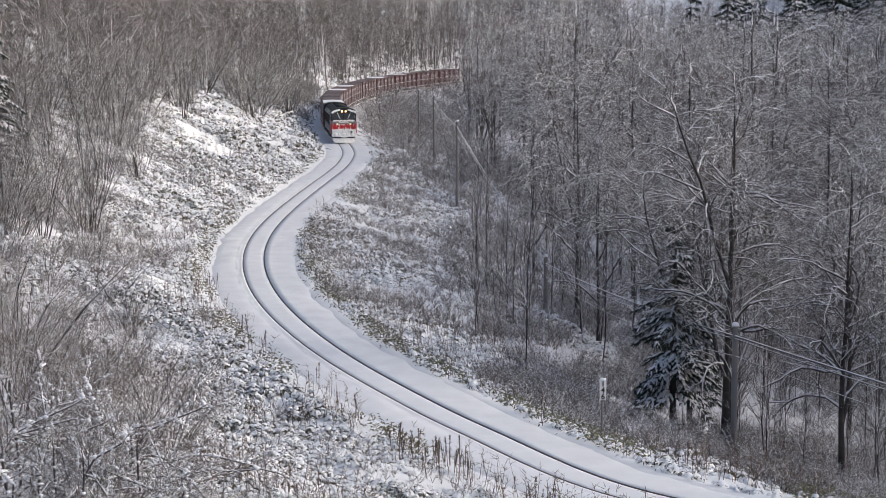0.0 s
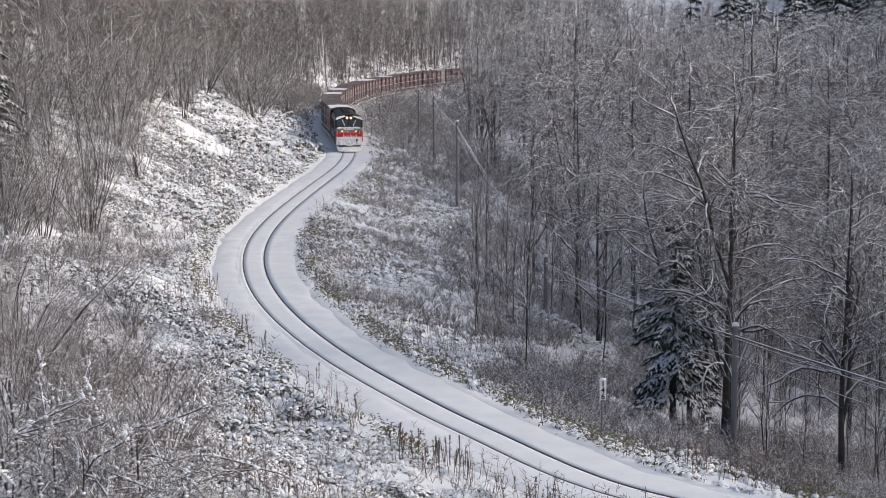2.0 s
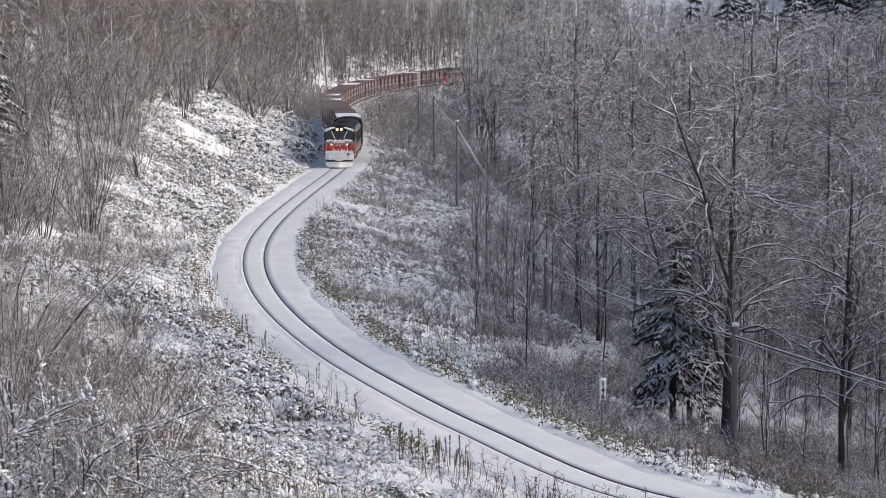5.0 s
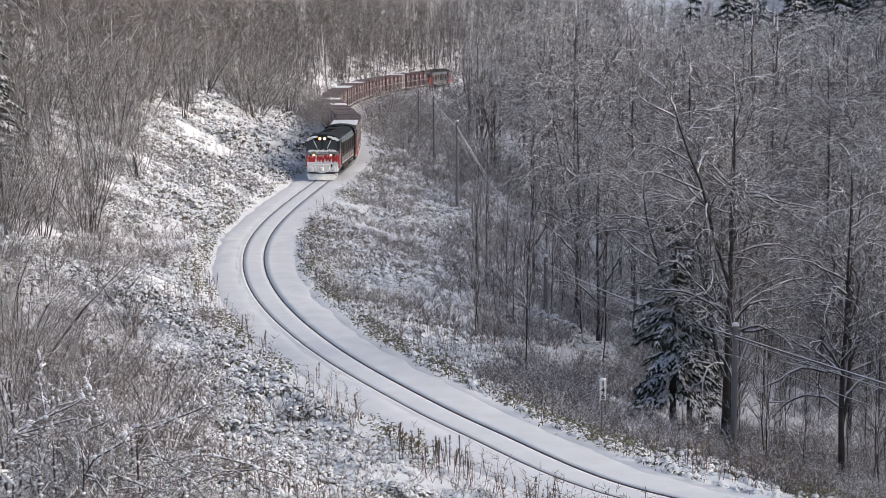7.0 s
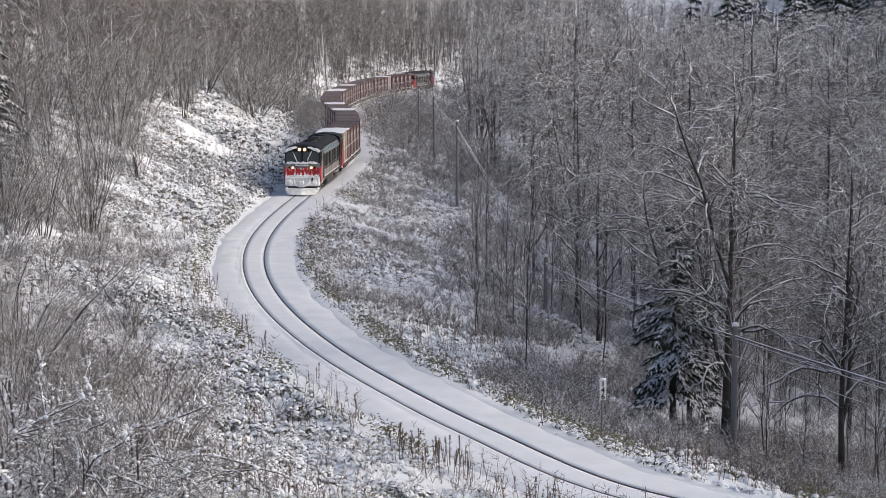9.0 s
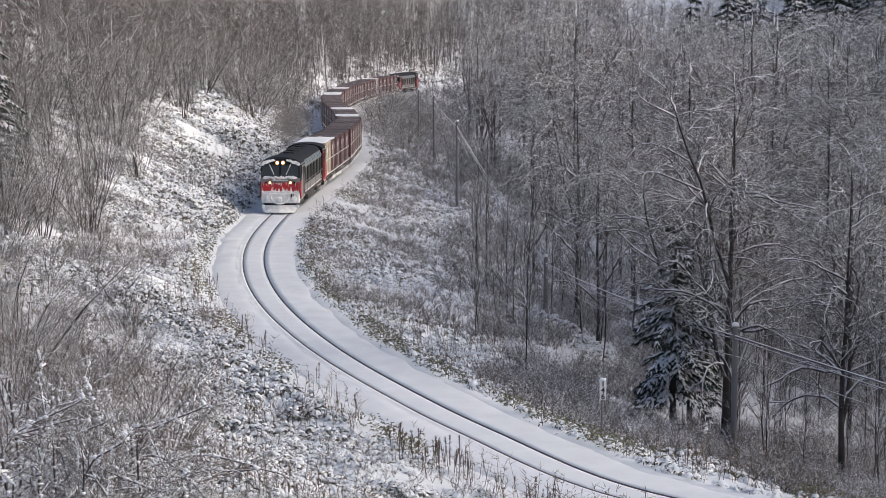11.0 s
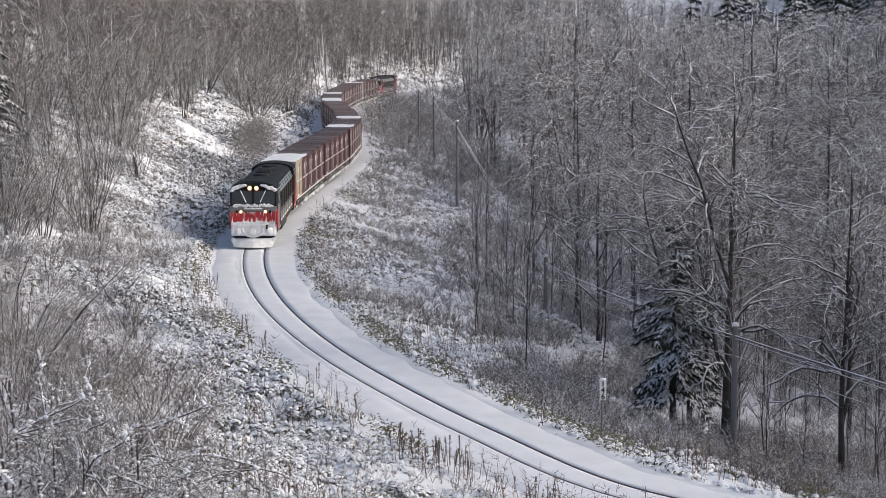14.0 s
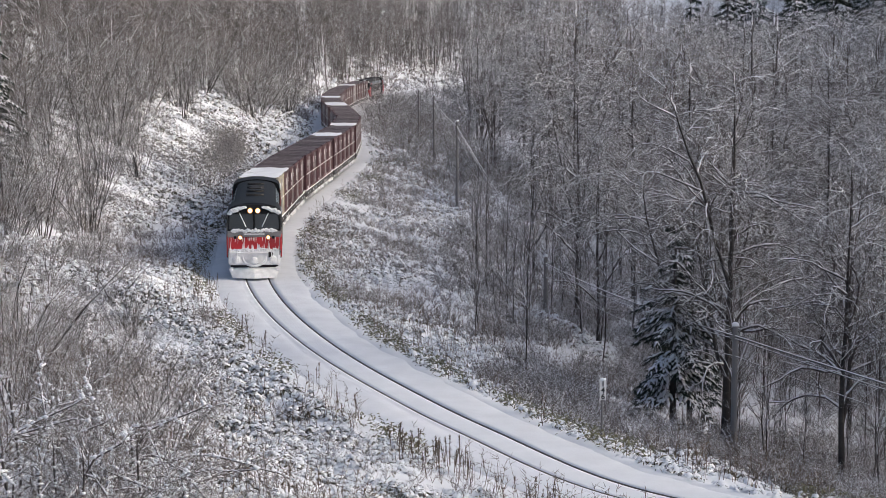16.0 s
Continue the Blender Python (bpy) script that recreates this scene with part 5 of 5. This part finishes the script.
def far_woods():
    """The brown wooded hill behind: thousands of thin bare trees."""
    rng = np.random.default_rng(77)
    protos = []
    for i in range(12):
        near = i < 6
        w, z = sapling_soup(rng, rng.uniform(8, 12), 0.05 if near else 0.07, 22, 14 if near else 11, 1, fine=2.0 if near else 4.0, up=0.08, plain=True)
        protos.append((np.vstack(w.v + z.v), np.vstack([w.f[0]] + [f + (w.n if k >= len(w.f) else 0) for k, f in enumerate(w.f + z.f)][1:])))
    total = Soup()
    xs, ys, ds = [], [], []
    for n, y0, y1, w0, w1, d0, d1 in ((680, 105, 300, -0.25, -0.1, 13, 60), (2300, 262, 520, -0.22, 0.25, 4, 52), (420, 330, 480, -0.03, 0.25, -120, -5), (700, 340, 560, 0.06, 0.25, -190, -5), (800, 400, 540, -0.07, 0.09, 4, 70)):
        y = y0 + (y1 - y0) * rng.random(n * 12)
        x = y * rng.uniform(w0, w1, n * 12)
        d = aside(x, y)
        keep = (d > d0 + 5 * rng.random(n * 12)) & (d < d1) & ((d > 0) | (y > 330) | (x > 0.02 * y + 2.5))
        xs.append(x[keep][:n]), ys.append(y[keep][:n]), ds.append(d[keep][:n])
    x, y, d = np.concatenate(xs), np.concatenate(ys), np.concatenate(ds)
    z = height(x, y, d)
    for i in range(len(x)):
        v, f = protos[i % 6 + (0 if y[i] < 230 else 6)]
        a, s = rng.random() * 6.28, rng.uniform(0.7, 1.2)
        c, n = math.cos(a) * s, math.sin(a) * s
        total.add(np.column_stack([v[:, 0] * c - v[:, 1] * n + x[i], v[:, 0] * n + v[:, 1] * c + y[i], v[:, 2] * s + z[i]]), f)
    stuff("far_woods", total, FAR_TWIG, "brown bare woods covering the snowy hill behind the line", "woods")


far_woods()


# ---- poles, cables and the distance post ----
def line_pole(x, y, top_z, label="grey concrete line pole with a snow cap"):
    base = float(height(x, y)[0])
    p = empty("utility_pole", label, "utility pole", "poles of the cable line")
    p.location = (x, y, base)
    h = top_z - base
    part("shaft", rod((0, 0, -0.5), (0, 0, h), 0.13, 12, 0.1), CONCRETE, p)
    bm = bmesh.new()
    bmesh.ops.create_icosphere(bm, subdivisions=2, radius=0.14, matrix=Matrix.Translation((0, 0, h)) @ Matrix.Diagonal((1, 1, 0.7, 1)))
    part("snow_cap", bm, SNOW, p, "cap of snow on the pole")
    arm = part("cross_arm", box(0.5, 0.07, 0.07, 0.05, -0.1, h - 0.45, 0.01), CONCRETE, p)
    part("insulator", rod((0.2, -0.1, h - 0.42), (0.2, -0.1, h - 0.28), 0.04, 8), WHITE, arm)
    return Vector((x, y - 0.1, top_z - 0.42))


def cable(a, b, r, sag, label):
    """A sagging tube swept from pole to pole."""
    t = np.linspace(0, 1, 29)[:, None]
    p = np.array(a)[None] * (1 - t) + np.array(b)[None] * t
    p[:, 2] -= sag * 4 * (t * (1 - t))[:, 0]
    v, q = sweep(p, r, 6, np.array([0.0, 0.0, 1.0]))
    tagged(new("overhead_cable", mesh_of("overhead_cable", v, q, CABLE, True)), label, "cable", "overhead cables")


def services():
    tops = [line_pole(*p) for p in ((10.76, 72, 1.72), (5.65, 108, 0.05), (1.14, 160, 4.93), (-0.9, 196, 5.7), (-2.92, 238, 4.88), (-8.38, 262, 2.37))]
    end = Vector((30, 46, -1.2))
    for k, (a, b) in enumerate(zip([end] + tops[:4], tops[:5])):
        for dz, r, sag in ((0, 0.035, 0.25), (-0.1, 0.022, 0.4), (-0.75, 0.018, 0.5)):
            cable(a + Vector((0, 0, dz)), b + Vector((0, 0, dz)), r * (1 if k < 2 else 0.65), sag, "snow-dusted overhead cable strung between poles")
    x, y = 4.93, 60.5
    z = float(height(x, y)[0])
    post = empty("distance_post", "white distance board numbered 146 on a thin post", "sign")
    post.location = (x, y, z)
    h = 1.75 - z
    part("post", rod((0, 0, -0.3), (0.03, 0, h), 0.035, 8), CONCRETE, post)
    board = part("board", box(0.2, 0.04, 0.62, 0.03, -0.05, h - 0.33, 0.01), WHITE, post, "white board")
    for i, ch in enumerate("146"):
        cu = bpy.data.curves.new("digit", "FONT")
        cu.body, cu.size, cu.extrude, cu.align_x, cu.align_y, cu.offset = ch, 0.24, 0.004, "CENTER", "CENTER", 0.006
        tmp = bpy.data.objects.new("digit", cu)
        me = bpy.data.meshes.new_from_object(tmp)
        bpy.data.objects.remove(tmp)
        me.materials.clear()
        me.materials.append(INK)
        ob = new("digit", me)
        ob.parent = board
        ob.matrix_basis = pose(0.03, -0.078, h - 0.13 - i * 0.2, 90, 0, 0)
    bm = bmesh.new()
    bmesh.ops.create_icosphere(bm, subdivisions=2, radius=0.11, matrix=Matrix.Translation((0.03, -0.04, h)) @ Matrix.Diagonal((1, 0.5, 0.5, 1)))
    part("snow_cap", bm, SNOW, post)


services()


def weed_stalk(seed):
    """A dead dock stalk with a ragged brown seed head."""
    rng = np.random.default_rng(seed)
    w = empty("weed_stalk", "dead brown dock stalk with a ragged seed head in snow", "weed", "dead stalks beside the track bed")
    lean = rng.normal(0, 0.12, 2)
    tip = (lean[0], lean[1], 1.0)
    part("stalk", rod((0, 0, -0.1), tip, 0.012, 5, 0.006), STALK, w)
    soup = Soup()
    n = 70
    t = rng.uniform(0.4, 1.02, n)[:, None]
    b = np.array(tip)[None] * t
    e = b + np.column_stack([rng.normal(0, 0.035, (n, 2)), rng.uniform(0.0, 0.07, n)])
    soup.add(*tubes(b, rng.uniform(0.008, 0.018, n), e, None, 3, rng))
    ob = new("seed_head", soup.mesh("seed_head", STALK))
    ob.parent = w
    tagged(ob, "ragged brown seed head", kind="stuff")
    return w


def weeds_by_track():
    rng = np.random.default_rng(15)
    kinds = [weed_stalk(500 + i) for i in range(4)]
    k = 0
    for x0, y0, n, spread in ((-0.4, 56.0, 26, 0.55), (-1.3, 57.5, 8, 0.35), (0.6, 54.6, 8, 0.4), (2.4, 50.8, 6, 0.5), (-4.6, 69.0, 4, 0.25), (-8.2, 80.0, 7, 0.35), (-7.0, 76, 4, 0.3),
                              (-11.3, 95, 5, 0.35), (-3.2, 63.5, 5, 0.3), (7.2, 58.5, 6, 0.5), (3.6, 62.5, 5, 0.3)):
        for _ in range(n):
            x, y = x0 + rng.normal(0, spread), y0 + rng.normal(0, spread)
            d = float(aside(x, y)[0])
            if abs(d) < 2.0:
                x, y = x0, y0
            stand(kinds[k % 4], x, y, rng, rng.uniform(0.55, 1.1))
            k += 1


weeds_by_track()


# ---- what moves ----
def motions():
    for thing, behind, half, along in MOVERS:
        z = 1.08 if thing.name.startswith("freight") else 0.0
        walk(thing, [(t, ride(nose(t) + behind, half) @ pose(0, along, z)) for t in TIMES])
    for ws in WHEELS:
        x, y, z = ws.location
        steps = [k / 15 for k in range(241)]
        walk(ws, [(t, pose(x, y, z, -math.degrees((nose(0) - nose(t)) / 0.43) % 360)) for t in steps])


motions()
